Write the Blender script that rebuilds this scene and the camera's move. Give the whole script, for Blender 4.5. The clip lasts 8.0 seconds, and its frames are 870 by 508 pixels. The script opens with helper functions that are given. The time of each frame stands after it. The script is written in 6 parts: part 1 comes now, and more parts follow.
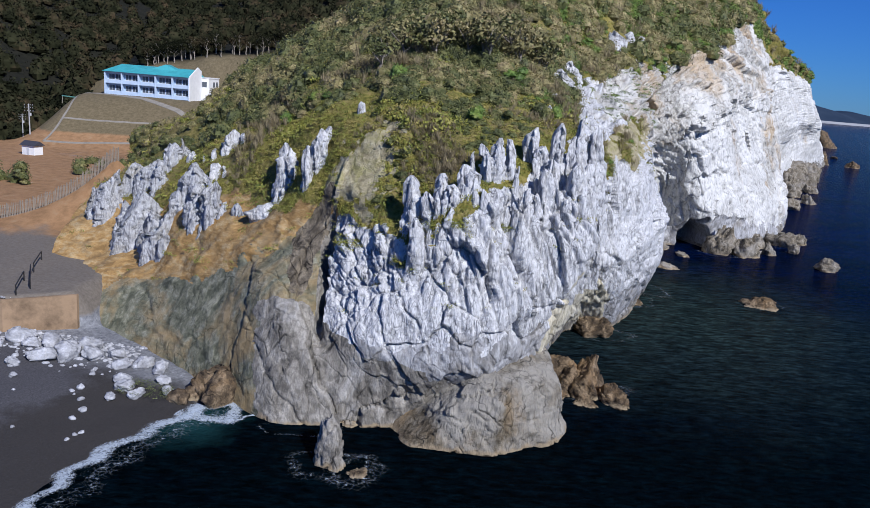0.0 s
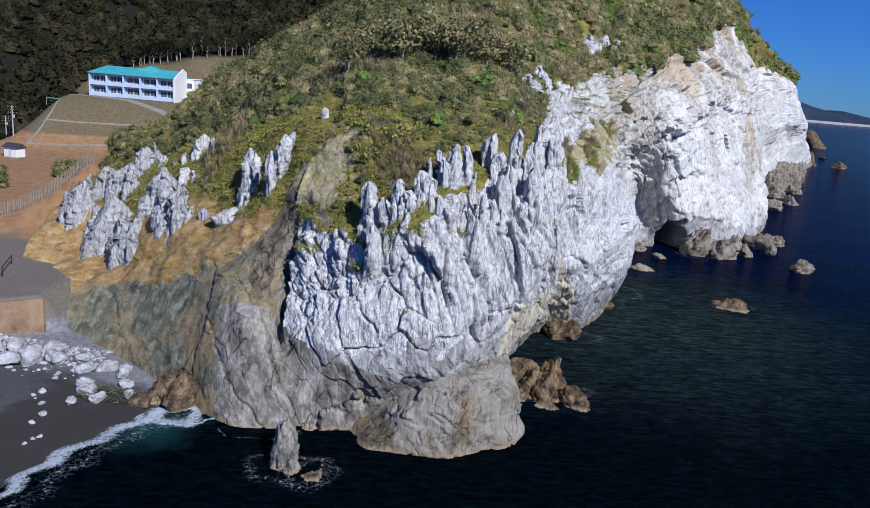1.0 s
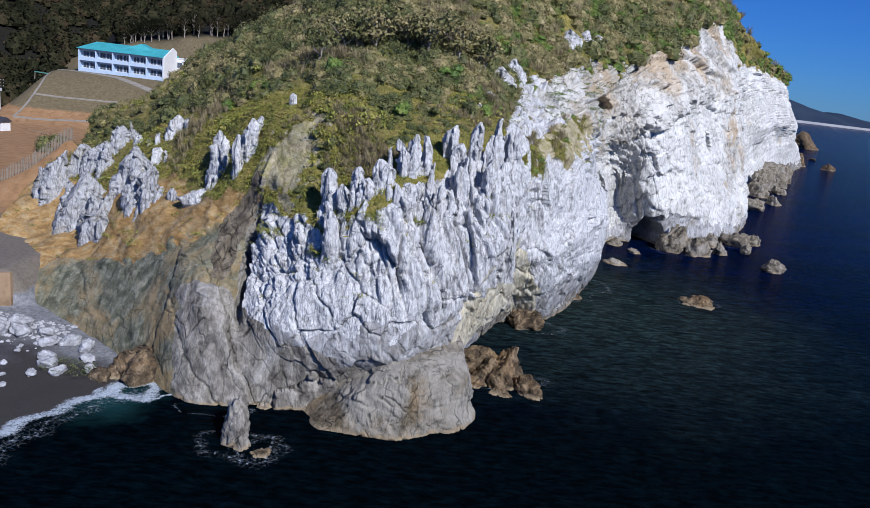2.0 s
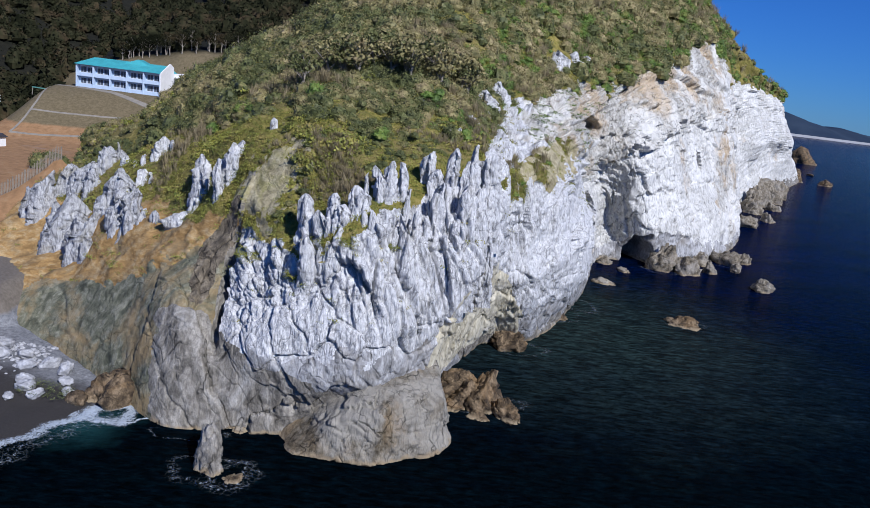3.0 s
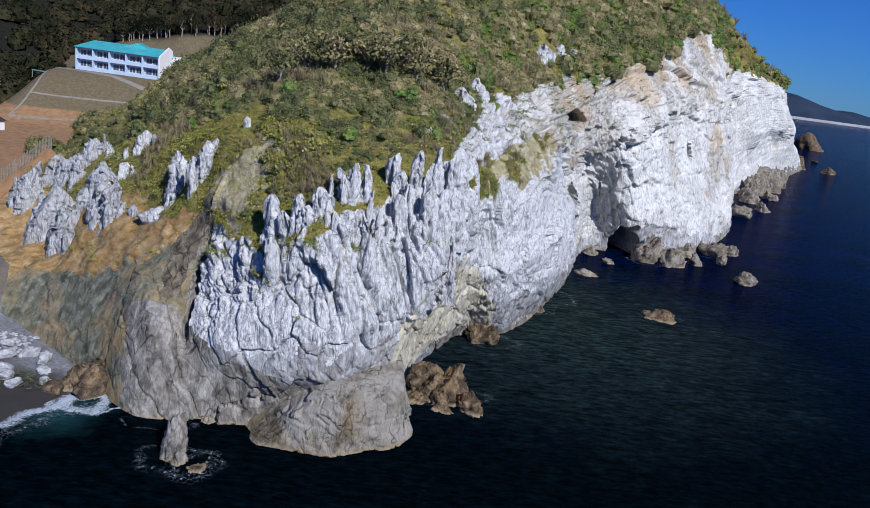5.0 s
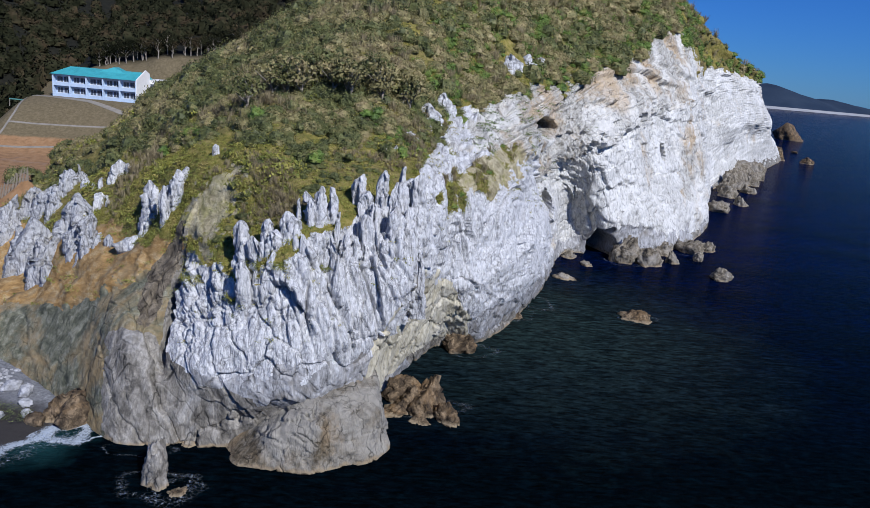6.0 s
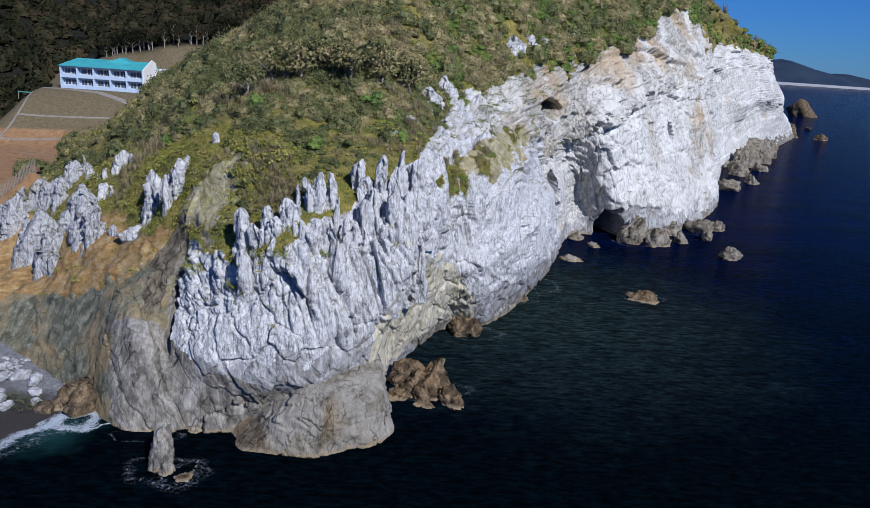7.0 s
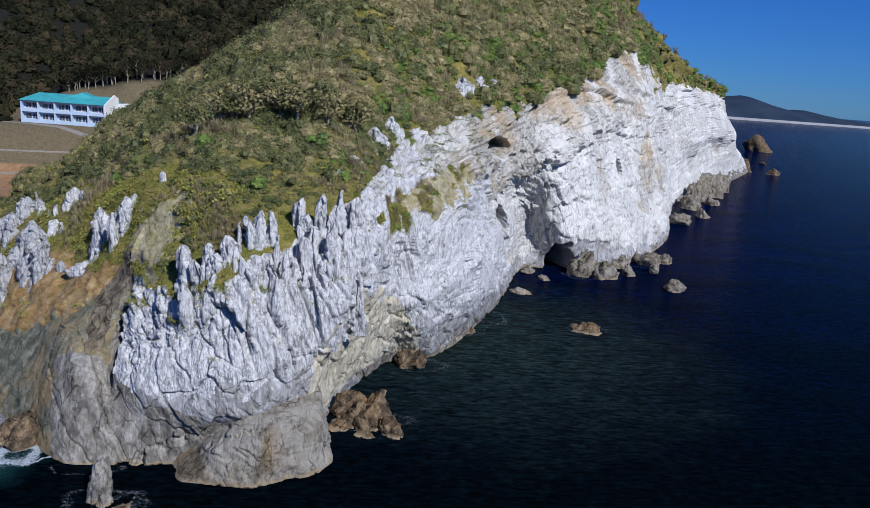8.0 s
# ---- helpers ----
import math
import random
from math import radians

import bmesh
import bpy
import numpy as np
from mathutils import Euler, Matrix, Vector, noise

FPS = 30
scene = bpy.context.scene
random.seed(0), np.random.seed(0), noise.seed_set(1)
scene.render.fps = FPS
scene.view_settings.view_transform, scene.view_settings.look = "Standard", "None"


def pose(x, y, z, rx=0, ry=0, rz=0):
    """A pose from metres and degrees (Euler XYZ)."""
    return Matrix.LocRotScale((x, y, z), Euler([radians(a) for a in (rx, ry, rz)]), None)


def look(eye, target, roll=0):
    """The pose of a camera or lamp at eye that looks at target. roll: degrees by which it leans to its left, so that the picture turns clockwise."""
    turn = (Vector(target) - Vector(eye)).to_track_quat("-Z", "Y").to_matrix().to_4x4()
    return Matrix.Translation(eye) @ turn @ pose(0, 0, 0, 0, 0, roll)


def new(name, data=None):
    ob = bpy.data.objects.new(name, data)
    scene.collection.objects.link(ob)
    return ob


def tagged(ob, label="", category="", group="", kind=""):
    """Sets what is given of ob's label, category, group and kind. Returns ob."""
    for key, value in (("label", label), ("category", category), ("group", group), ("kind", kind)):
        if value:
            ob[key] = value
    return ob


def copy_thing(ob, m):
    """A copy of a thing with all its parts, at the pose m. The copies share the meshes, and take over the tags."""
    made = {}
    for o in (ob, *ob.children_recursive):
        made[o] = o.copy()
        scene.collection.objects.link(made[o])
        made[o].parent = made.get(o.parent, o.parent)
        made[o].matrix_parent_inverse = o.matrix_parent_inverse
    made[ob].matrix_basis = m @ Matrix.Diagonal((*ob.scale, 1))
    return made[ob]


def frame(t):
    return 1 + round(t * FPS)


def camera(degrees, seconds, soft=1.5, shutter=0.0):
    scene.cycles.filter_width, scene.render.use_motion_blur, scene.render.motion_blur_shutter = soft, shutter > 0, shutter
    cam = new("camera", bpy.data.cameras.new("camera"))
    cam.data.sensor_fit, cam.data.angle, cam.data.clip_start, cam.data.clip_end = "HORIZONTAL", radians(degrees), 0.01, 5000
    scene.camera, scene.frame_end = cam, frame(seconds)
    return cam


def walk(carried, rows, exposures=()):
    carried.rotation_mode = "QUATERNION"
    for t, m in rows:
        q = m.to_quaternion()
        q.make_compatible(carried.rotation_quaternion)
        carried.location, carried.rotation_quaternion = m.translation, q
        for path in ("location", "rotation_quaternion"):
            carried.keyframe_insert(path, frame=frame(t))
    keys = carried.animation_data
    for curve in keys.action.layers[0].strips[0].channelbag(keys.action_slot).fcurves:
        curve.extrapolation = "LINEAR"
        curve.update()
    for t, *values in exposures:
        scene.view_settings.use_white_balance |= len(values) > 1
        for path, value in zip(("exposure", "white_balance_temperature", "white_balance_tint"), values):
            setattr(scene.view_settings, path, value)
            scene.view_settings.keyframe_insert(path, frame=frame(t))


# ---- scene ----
cam = camera(62.0, 8.0, soft=0.6)
PATH = [
    (0, (3.288, 2.072, 28.12), (3.344, 4.016, 27.656), 4.7),
    (0.5, (4.829, 1.674, 28.491), (4.893, 3.617, 28.02), 3.9),
    (1, (6.29, 1.433, 28.944), (6.36, 3.377, 28.48), 4.7),
    (1.5, (7.984, 0.338, 29.11), (8.079, 2.271, 28.605), 6.6),
    (3, (11.413, -0.1, 31.049), (11.495, 1.844, 30.586), 7.0),
    (3.5, (12.479, -0.479, 31.694), (12.562, 1.462, 31.218), 7.7),
    (4, (13.61, -1.109, 32.274), (13.699, 0.829, 31.787), 7.7),
    (4.5, (14.26, -1.121, 32.719), (14.322, 0.808, 32.195), 8.2),
    (6, (17.161, -3.089, 35.284), (17.25, -1.155, 34.783), 5.0),
    (6.5, (17.739, -3.14, 35.294), (17.811, -1.217, 34.748), 3.9),
    (7, (18.352, -3.194, 35.311), (18.408, -1.27, 34.766), 3.7),
    (7.5, (19.438, -3.53, 35.909), (19.51, -1.589, 35.433), 2.7),
    (8, (21.554, -6.288, 36.675), (21.685, -4.345, 36.22), 4.1),
]
walk(cam, [(t, look(eye, target, roll)) for t, eye, target, roll in PATH], [(0.0, 0.16, 5800, 12), (4.0, 0.12, 5780, 12), (8.0, -0.02, 5780, 11)])

# ---- light ----
SUN_FROM = Vector((0.50, -0.73, 0.70)).normalized()
sun_data = bpy.data.lights.new("sun", "SUN")
sun_data.energy, sun_data.angle, sun_data.color = 4.6, radians(0.5), (1.0, 0.955, 0.89)
sun = new("sun", sun_data)
sun.matrix_world = look(SUN_FROM * 300, (0, 0, 0))
world = bpy.data.worlds.new("sky")
scene.world = world
world.use_nodes = True
sky = world.node_tree.nodes.new("ShaderNodeTexSky")
sky.sky_type, sky.sun_disc = "NISHITA", False
sky.sun_elevation = math.asin(SUN_FROM.z)
sky.sun_rotation = math.atan2(SUN_FROM.x, SUN_FROM.y)
sky.air_density, sky.dust_density, sky.ozone_density = 1.0, 0.0, 6.0
background = world.node_tree.nodes["Background"]
background.inputs["Strength"].default_value = 0.058
tint = world.node_tree.nodes.new("ShaderNodeMix")
tint.data_type, tint.blend_type = "RGBA", "MULTIPLY"
tint.inputs[0].default_value, tint.inputs[7].default_value = 1.0, (0.29, 0.64, 1.30, 1.0)
world.node_tree.links.new(sky.outputs["Color"], tint.inputs[6])
world.node_tree.links.new(tint.outputs[2], background.inputs["Color"])


# ---- numeric noise ----
PERM = np.random.RandomState(7).permutation(256)
GRAD = np.random.RandomState(8).normal(size=(256, 3))
GRAD /= np.linalg.norm(GRAD, axis=1)[:, None]


def gnoise(p, seed=0):
    """Gradient noise, about -1 to 1, at an array of places."""
    p = np.asarray(p, float) + seed * 17.31
    i = np.floor(p).astype(np.int64)
    q = p - i
    w = q * q * q * (q * (q * 6 - 15) + 10)
    total = 0.0
    for dx in (0, 1):
        for dy in (0, 1):
            for dz in (0, 1):
                h = PERM[(PERM[(PERM[(i[..., 0] + dx) & 255] + i[..., 1] + dy) & 255] + i[..., 2] + dz) & 255]
                g = GRAD[h]
                d = g[..., 0] * (q[..., 0] - dx) + g[..., 1] * (q[..., 1] - dy) + g[..., 2] * (q[..., 2] - dz)
                k = (w[..., 0] if dx else 1 - w[..., 0]) * (w[..., 1] if dy else 1 - w[..., 1]) * (w[..., 2] if dz else 1 - w[..., 2])
                total = total + d * k
    return total * 1.6


def fbm(p, octaves=4, seed=0, gain=0.5):
    total, a, p = 0.0, 1.0, np.asarray(p, float)
    for o in range(octaves):
        total = total + a * gnoise(p, seed + o)
        a, p = a * gain, p * 2.03
    return total


def ridged(p, octaves=4, seed=0, gain=0.5):
    """Sharp crests at 1, rounded hollows towards -1."""
    total, a, norm, p = 0.0, 1.0, 0.0, np.asarray(p, float)
    for o in range(octaves):
        total = total + a * (1 - 2 * np.abs(gnoise(p, seed + o)))
        norm, a, p = norm + a, a * gain, p * 2.03
    return total / norm


def smooth(a, b, x):
    t = np.clip((x - a) / (b - a), 0, 1)
    return t * t * (3 - 2 * t)


# ---- mesh helpers ----
def mesh_object(name, verts, faces, material, parent=None, label="", flat=False):
    me = bpy.data.meshes.new(name)
    if isinstance(faces, np.ndarray):
        n, k = faces.shape
        me.vertices.add(len(verts))
        me.vertices.foreach_set("co", np.asarray(verts, np.float32).ravel())
        me.loops.add(n * k)
        me.loops.foreach_set("vertex_index", faces.astype(np.int32).ravel())
        me.polygons.add(n)
        me.polygons.foreach_set("loop_start", np.arange(0, n * k, k, dtype=np.int32))
        me.polygons.foreach_set("loop_total", np.full(n, k, np.int32))
        me.update(calc_edges=True)
    else:
        me.from_pydata([tuple(v) for v in verts], [], faces)
    me.validate()
    if not flat:
        me.polygons.foreach_set("use_smooth", np.ones(len(me.polygons), bool))
    me.materials.append(material)
    ob = new(name, me)
    if parent:
        ob.parent = parent
    return tagged(ob, label)


def part(name, bm, material, parent, label="", soft=False):
    me = bpy.data.meshes.new(name)
    bm.to_mesh(me)
    bm.free()
    if soft:
        me.polygons.foreach_set("use_smooth", np.ones(len(me.polygons), bool))
    me.materials.append(material)
    ob = new(name, me)
    ob.parent = parent
    return tagged(ob, label)


def box(bm, x0, x1, y0, y1, z0, z1, bevel=0.0):
    made = bmesh.ops.create_cube(bm, size=1.0)["verts"]
    for v in made:
        v.co = Vector((x0 + (v.co.x + 0.5) * (x1 - x0), y0 + (v.co.y + 0.5) * (y1 - y0), z0 + (v.co.z + 0.5) * (z1 - z0)))
    if bevel:
        edges = list({e for v in made for e in v.link_edges})
        bmesh.ops.bevel(bm, geom=edges, offset=bevel, segments=1, affect="EDGES")
    return bm


def boxed(x0, x1, y0, y1, z0, z1, bevel=0.0):
    return box(bmesh.new(), x0, x1, y0, y1, z0, z1, bevel)


def rod(a, b, r, sides=8, taper=1.0):
    """A round bar from a to b as a bmesh."""
    bm = bmesh.new()
    a, b = Vector(a), Vector(b)
    d = b - a
    bmesh.ops.create_cone(bm, cap_ends=True, segments=sides, radius1=r, radius2=r * taper, depth=d.length)
    bmesh.ops.transform(bm, matrix=Matrix.Translation((a + b) / 2) @ d.to_track_quat("Z", "Y").to_matrix().to_4x4(), verts=bm.verts)
    return bm


# ---- materials ----
class Nodes:
    def __init__(self, name):
        self.m = bpy.data.materials.new(name)
        self.m.use_nodes = True
        self.t = self.m.node_tree
        self.bsdf = self.t.nodes["Principled BSDF"]
        self.pos = self.t.nodes.new("ShaderNodeNewGeometry").outputs["Position"]

    def link(self, a, b):
        self.t.links.new(a, b)

    def stretch(self, sx, sy, sz, ry=0.0):
        n = self.t.nodes.new("ShaderNodeMapping")
        n.inputs["Scale"].default_value = (sx, sy, sz)
        n.inputs["Rotation"].default_value = (0, radians(ry), 0)
        self.link(self.pos, n.inputs["Vector"])
        return n.outputs["Vector"]

    def noise(self, scale, detail=5, rough=0.6, vec=None, warp=0.0):
        n = self.t.nodes.new("ShaderNodeTexNoise")
        n.inputs["Scale"].default_value, n.inputs["Detail"].default_value = scale, detail
        n.inputs["Roughness"].default_value, n.inputs["Distortion"].default_value = rough, warp
        self.link(vec or self.pos, n.inputs["Vector"])
        return n.outputs["Fac"]

    def cells(self, scale, vec=None, feature="DISTANCE_TO_EDGE"):
        n = self.t.nodes.new("ShaderNodeTexVoronoi")
        n.feature = feature
        n.inputs["Scale"].default_value = scale
        self.link(vec or self.pos, n.inputs["Vector"])
        return n.outputs["Distance"]

    def ramp(self, fac, *stops):
        n = self.t.nodes.new("ShaderNodeValToRGB")
        e = n.color_ramp.elements
        while len(e) < len(stops):
            e.new(0.5)
        for s, (at, c) in zip(e, stops):
            s.position = at
            s.color = (*c, 1) if isinstance(c, tuple) else (c, c, c, 1)
        self.link(fac, n.inputs["Fac"])
        return n.outputs["Color"]

    def mix(self, fac, a, b, kind="MIX"):
        n = self.t.nodes.new("ShaderNodeMix")
        n.data_type, n.blend_type = "RGBA", kind
        for value, socket in ((fac, n.inputs[0]), (a, n.inputs[6]), (b, n.inputs[7])):
            if isinstance(value, (int, float)):
                socket.default_value = value
            elif isinstance(value, tuple):
                socket.default_value = (*value, 1)
            else:
                self.link(value, socket)
        return n.outputs[2]

    def math(self, kind, a, b=0.0, clamp=False):
        n = self.t.nodes.new("ShaderNodeMath")
        n.operation, n.use_clamp = kind, clamp
        for value, socket in ((a, n.inputs[0]), (b, n.inputs[1])):
            if isinstance(value, (int, float)):
                socket.default_value = value
            else:
                self.link(value, socket)
        return n.outputs[0]

    def random(self):
        return self.t.nodes.new("ShaderNodeNewGeometry").outputs["Random Per Island"]

    def axis(self, which):
        n = self.t.nodes.new("ShaderNodeSeparateXYZ")
        self.link(self.pos, n.inputs[0])
        return n.outputs[which]

    def bump(self, height, strength, distance, under=None):
        n = self.t.nodes.new("ShaderNodeBump")
        n.inputs["Strength"].default_value, n.inputs["Distance"].default_value = strength, distance
        self.link(height, n.inputs["Height"])
        if under:
            self.link(under, n.inputs["Normal"])
        self.link(n.outputs["Normal"], self.bsdf.inputs["Normal"])
        return n.outputs["Normal"]

    def done(self, colour, rough=0.85, metal=0.0, spec=0.3):
        if isinstance(colour, tuple):
            self.bsdf.inputs["Base Color"].default_value = (*colour, 1)
        else:
            self.link(colour, self.bsdf.inputs["Base Color"])
        if isinstance(rough, (int, float)):
            self.bsdf.inputs["Roughness"].default_value = rough
        else:
            self.link(rough, self.bsdf.inputs["Roughness"])
        self.bsdf.inputs["Metallic"].default_value = metal
        self.bsdf.inputs["Specular IOR Level"].default_value = spec
        return self.m


def rock_material(name, dark, mid, light, stain, crack=0.5, seams=0.0, stretch=(1, 1, 0.3), lean=0.0, stain_at=(0.52, 0.68), stain_scale=0.16, bump=0.5, crack_scale=0.45, tide=True, line=0.035, grain_scale=1.1, wash=None, spots=(), deep=0.5, rill=None):
    n = Nodes(name)
    tall = n.stretch(*stretch, lean)
    grain = n.noise(grain_scale, 7, 0.62, tall, 0.4)
    fine = n.noise(grain_scale * 4.5, 6, 0.7, tall)
    colour = n.ramp(grain, (0.37, dark), (0.5, mid), (0.63, light))
    colour = n.mix(n.ramp(fine, (0.3, 0.0), (0.62, 1.0)), n.mix(0.65, colour, dark), colour)
    patch = n.noise(stain_scale, 5, 0.65, None, 0.6)
    colour = n.mix(n.ramp(patch, (stain_at[0], 0.0), (stain_at[1], 1.0)), colour, n.mix(0.35, stain, colour))
    if wash:
        streak = n.noise(0.10, 7, 0.66, n.stretch(1.0, 1.0, 0.75, lean), 0.25)
        colour = n.mix(n.ramp(streak, (0.475, 0.0), (0.575, 0.92)), colour, n.mix(0.15, wash, colour))
    for x, y, z, r in spots:
        far = n.t.nodes.new("ShaderNodeVectorMath")
        far.operation = "DISTANCE"
        n.link(n.pos, far.inputs[0])
        far.inputs[1].default_value = (x, y, z)
        near = n.math("ADD", n.math("MULTIPLY", far.outputs["Value"], 0.5 / r), n.math("MULTIPLY", n.noise(0.35, 5, 0.7, n.stretch(1.0, 1.0, 0.6)), 0.8))
        colour = n.mix(n.ramp(near, (0.58, 0.95), (0.92, 0.0)), colour, n.mix(0.3, stain, colour))
    warp = n.t.nodes.new("ShaderNodeVectorMath")
    warp.operation = "MULTIPLY_ADD"
    push = n.t.nodes.new("ShaderNodeTexNoise")
    push.inputs["Scale"].default_value = 0.9
    n.link(n.pos, push.inputs["Vector"])
    warp.inputs[1].default_value = (0.9, 0.9, 0.9)
    n.link(push.outputs["Color"], warp.inputs[0])
    n.link(tall, warp.inputs[2])
    edge = n.cells(crack_scale, warp.outputs[0])
    lines = n.ramp(edge, (0.0, 0.0), (line, 1.0))
    fade = n.ramp(n.noise(0.5, 3), (0.42, 0.0), (0.6, crack))
    lines = n.mix(fade, (1.0, 1.0, 1.0), lines)
    colour = n.mix(1.0, colour, n.mix(0.75, (1.0, 1.0, 1.0), lines), "MULTIPLY")
    if seams:
        tall_cells = n.cells(1.15, n.stretch(1.0, 1.0, 0.13, lean))
        seam = n.ramp(tall_cells, (0.0, 0.0), (0.05, 1.0))
        seam = n.mix(n.ramp(n.noise(0.8, 4), (0.40, 0.0), (0.58, seams)), (1.0, 1.0, 1.0), seam)
        colour = n.mix(1.0, colour, n.mix(0.7, (1.0, 1.0, 1.0), seam), "MULTIPLY")
    if rill:
        rills = n.cells(crack_scale * rill[0], n.stretch(1.0, 1.0, rill[1], lean))
        thin = n.mix(n.ramp(n.noise(1.3, 4), (0.42, 0.0), (0.60, rill[2])), (1.0, 1.0, 1.0), n.ramp(rills, (0.0, 0.0), (0.09, 1.0)))
        colour = n.mix(1.0, colour, n.mix(0.65, (1.0, 1.0, 1.0), thin), "MULTIPLY")
    if tide:
        z = n.math("ADD", n.axis(2), n.math("MULTIPLY", n.noise(0.7, 3), 1.6))
        colour = n.mix(n.ramp(n.math("MULTIPLY", z, 0.2), (0.17, 1.0), (0.24, 0.0)), colour, (0.30, 0.235, 0.15))
        colour = n.mix(n.ramp(n.math("MULTIPLY", z, 0.2), (0.12, 1.0), (0.15, 0.0)), colour, (0.05, 0.036, 0.024))
    height = n.math("ADD", n.math("MULTIPLY", grain, 0.7), n.math("MULTIPLY", fine, 0.28))
    height = n.math("ADD", height, n.math("MULTIPLY", lines, 0.25))
    if rill:
        height = n.math("ADD", height, n.math("MULTIPLY", n.ramp(rills, (0.0, 0.0), (0.25, 1.0)), 0.12))
    n.bump(height, bump, deep)
    return n.done(colour, 0.88, 0.0, 0.2)


limestone = rock_material("limestone", (0.47, 0.466, 0.468), (0.655, 0.651, 0.653), (0.76, 0.754, 0.748), (0.50, 0.46, 0.38), 0.6, 0.75, (1, 1, 0.5), 10, (0.58, 0.74), 0.11, 1.0, 0.9, True, 0.04, 2.9, None, (), 0.3, (4.0, 0.18, 0.8))
SPOTS = ((57.0, 145.0, 35.7, 8.0), (74.0, 165.0, 40.0, 8.0), (44.5, 128.0, 28.6, 6.0), (45.0, 126.0, 19.4, 4.0))
white_limestone = rock_material("white_limestone", (0.44, 0.43, 0.395), (0.62, 0.605, 0.57), (0.73, 0.715, 0.68), (0.50, 0.36, 0.20), 0.75, 0.2, (1, 1, 0.7), -14, (0.58, 0.70), 0.06, 0.9, 0.4, True, 0.03, 1.3, (0.75, 0.736, 0.70), SPOTS, 0.6, (2.6, 0.3, 0.75))
tier_rock = rock_material("stained_cliff_rock", (0.27, 0.255, 0.22), (0.50, 0.48, 0.435), (0.68, 0.66, 0.61), (0.50, 0.355, 0.19), 1.0, 0.3, (1, 1, 0.8), -20, (0.50, 0.64), 0.07, 1.0, 0.5, False, 0.04, 1.7, (0.74, 0.72, 0.67), SPOTS, 0.5)
west_limestone = rock_material("grey_limestone", (0.33, 0.33, 0.34), (0.49, 0.49, 0.50), (0.62, 0.618, 0.62), (0.36, 0.33, 0.26), 0.65, 0.8, (1, 1, 0.5), 8, (0.56, 0.70), 0.2, 1.0, 0.9, False, 0.05, 2.6, None, (), 0.3, (4.0, 0.2, 0.7))
grey_rock = rock_material("grey_brown_rock", (0.12, 0.109, 0.092), (0.26, 0.238, 0.202), (0.40, 0.373, 0.328), (0.46, 0.445, 0.42), 0.9, 0.4, (1, 1, 0.5), 20, (0.55, 0.7), 0.2, 0.8, 0.3, True, 0.03)
brown_rock = rock_material("wet_brown_rock", (0.035, 0.026, 0.018), (0.12, 0.086, 0.052), (0.30, 0.22, 0.135), (0.30, 0.19, 0.09), 0.8, 0.0, (1, 1, 0.8), 30, (0.5, 0.7), 0.4, 0.9, 0.6)
cream_rock = rock_material("cream_undercut_rock", (0.40, 0.36, 0.26), (0.62, 0.565, 0.425), (0.74, 0.69, 0.555), (0.47, 0.45, 0.40), 0.7, 0.3, (1, 1, 0.35), 25, (0.50, 0.66), 0.16, 0.7, 0.35)
pale_rock = rock_material("pale_grey_rock", (0.22, 0.215, 0.21), (0.41, 0.405, 0.405), (0.56, 0.555, 0.56), (0.24, 0.215, 0.18), 0.9, 0.4, (1, 1, 0.5), 24, (0.50, 0.66), 0.2, 0.8, 0.4, False, 0.035)
tan_rock = rock_material("tan_sea_rock", (0.10, 0.085, 0.062), (0.235, 0.20, 0.15), (0.37, 0.33, 0.265), (0.30, 0.28, 0.25), 0.9, 0.3, (1, 1, 0.6), 15, (0.5, 0.66), 0.3, 0.9, 0.6)
boulder_rock = rock_material("boulder_rock", (0.06, 0.048, 0.031), (0.165, 0.135, 0.092), (0.29, 0.25, 0.185), (0.30, 0.22, 0.13), 0.85, 0.7, (1, 1, 0.4), 40, (0.50, 0.62), 0.25, 1.0, 0.4, True, 0.032, 1.6, (0.37, 0.347, 0.30))
gully_rock = rock_material("gully_rock", (0.075, 0.062, 0.046), (0.18, 0.15, 0.11), (0.29, 0.245, 0.18), (0.33, 0.26, 0.15), 0.9, 0.5, (1, 1, 0.5), 12, (0.52, 0.68), 0.25, 0.9, 0.5, False)
bare_slope = rock_material("bare_slope_rock", (0.24, 0.205, 0.12), (0.40, 0.35, 0.22), (0.52, 0.465, 0.32), (0.27, 0.25, 0.09), 0.3, 0.0, (1, 1, 1), 0, (0.50, 0.64), 0.4, 0.9, 0.6, False)
dark_wall = rock_material("grey_green_rock", (0.085, 0.088, 0.060), (0.185, 0.182, 0.125), (0.31, 0.30, 0.225), (0.38, 0.26, 0.12), 0.6, 0.0, (1, 1, 0.7), 25, (0.47, 0.60), 0.14, 0.6, 0.5, False)
earth = rock_material("ochre_earth", (0.25, 0.15, 0.055), (0.43, 0.265, 0.10), (0.52, 0.385, 0.20), (0.19, 0.155, 0.095), 0.25, 0.0, (0.6, 0.6, 1.6), 8, (0.52, 0.70), 0.22, 0.5, 0.5, False)


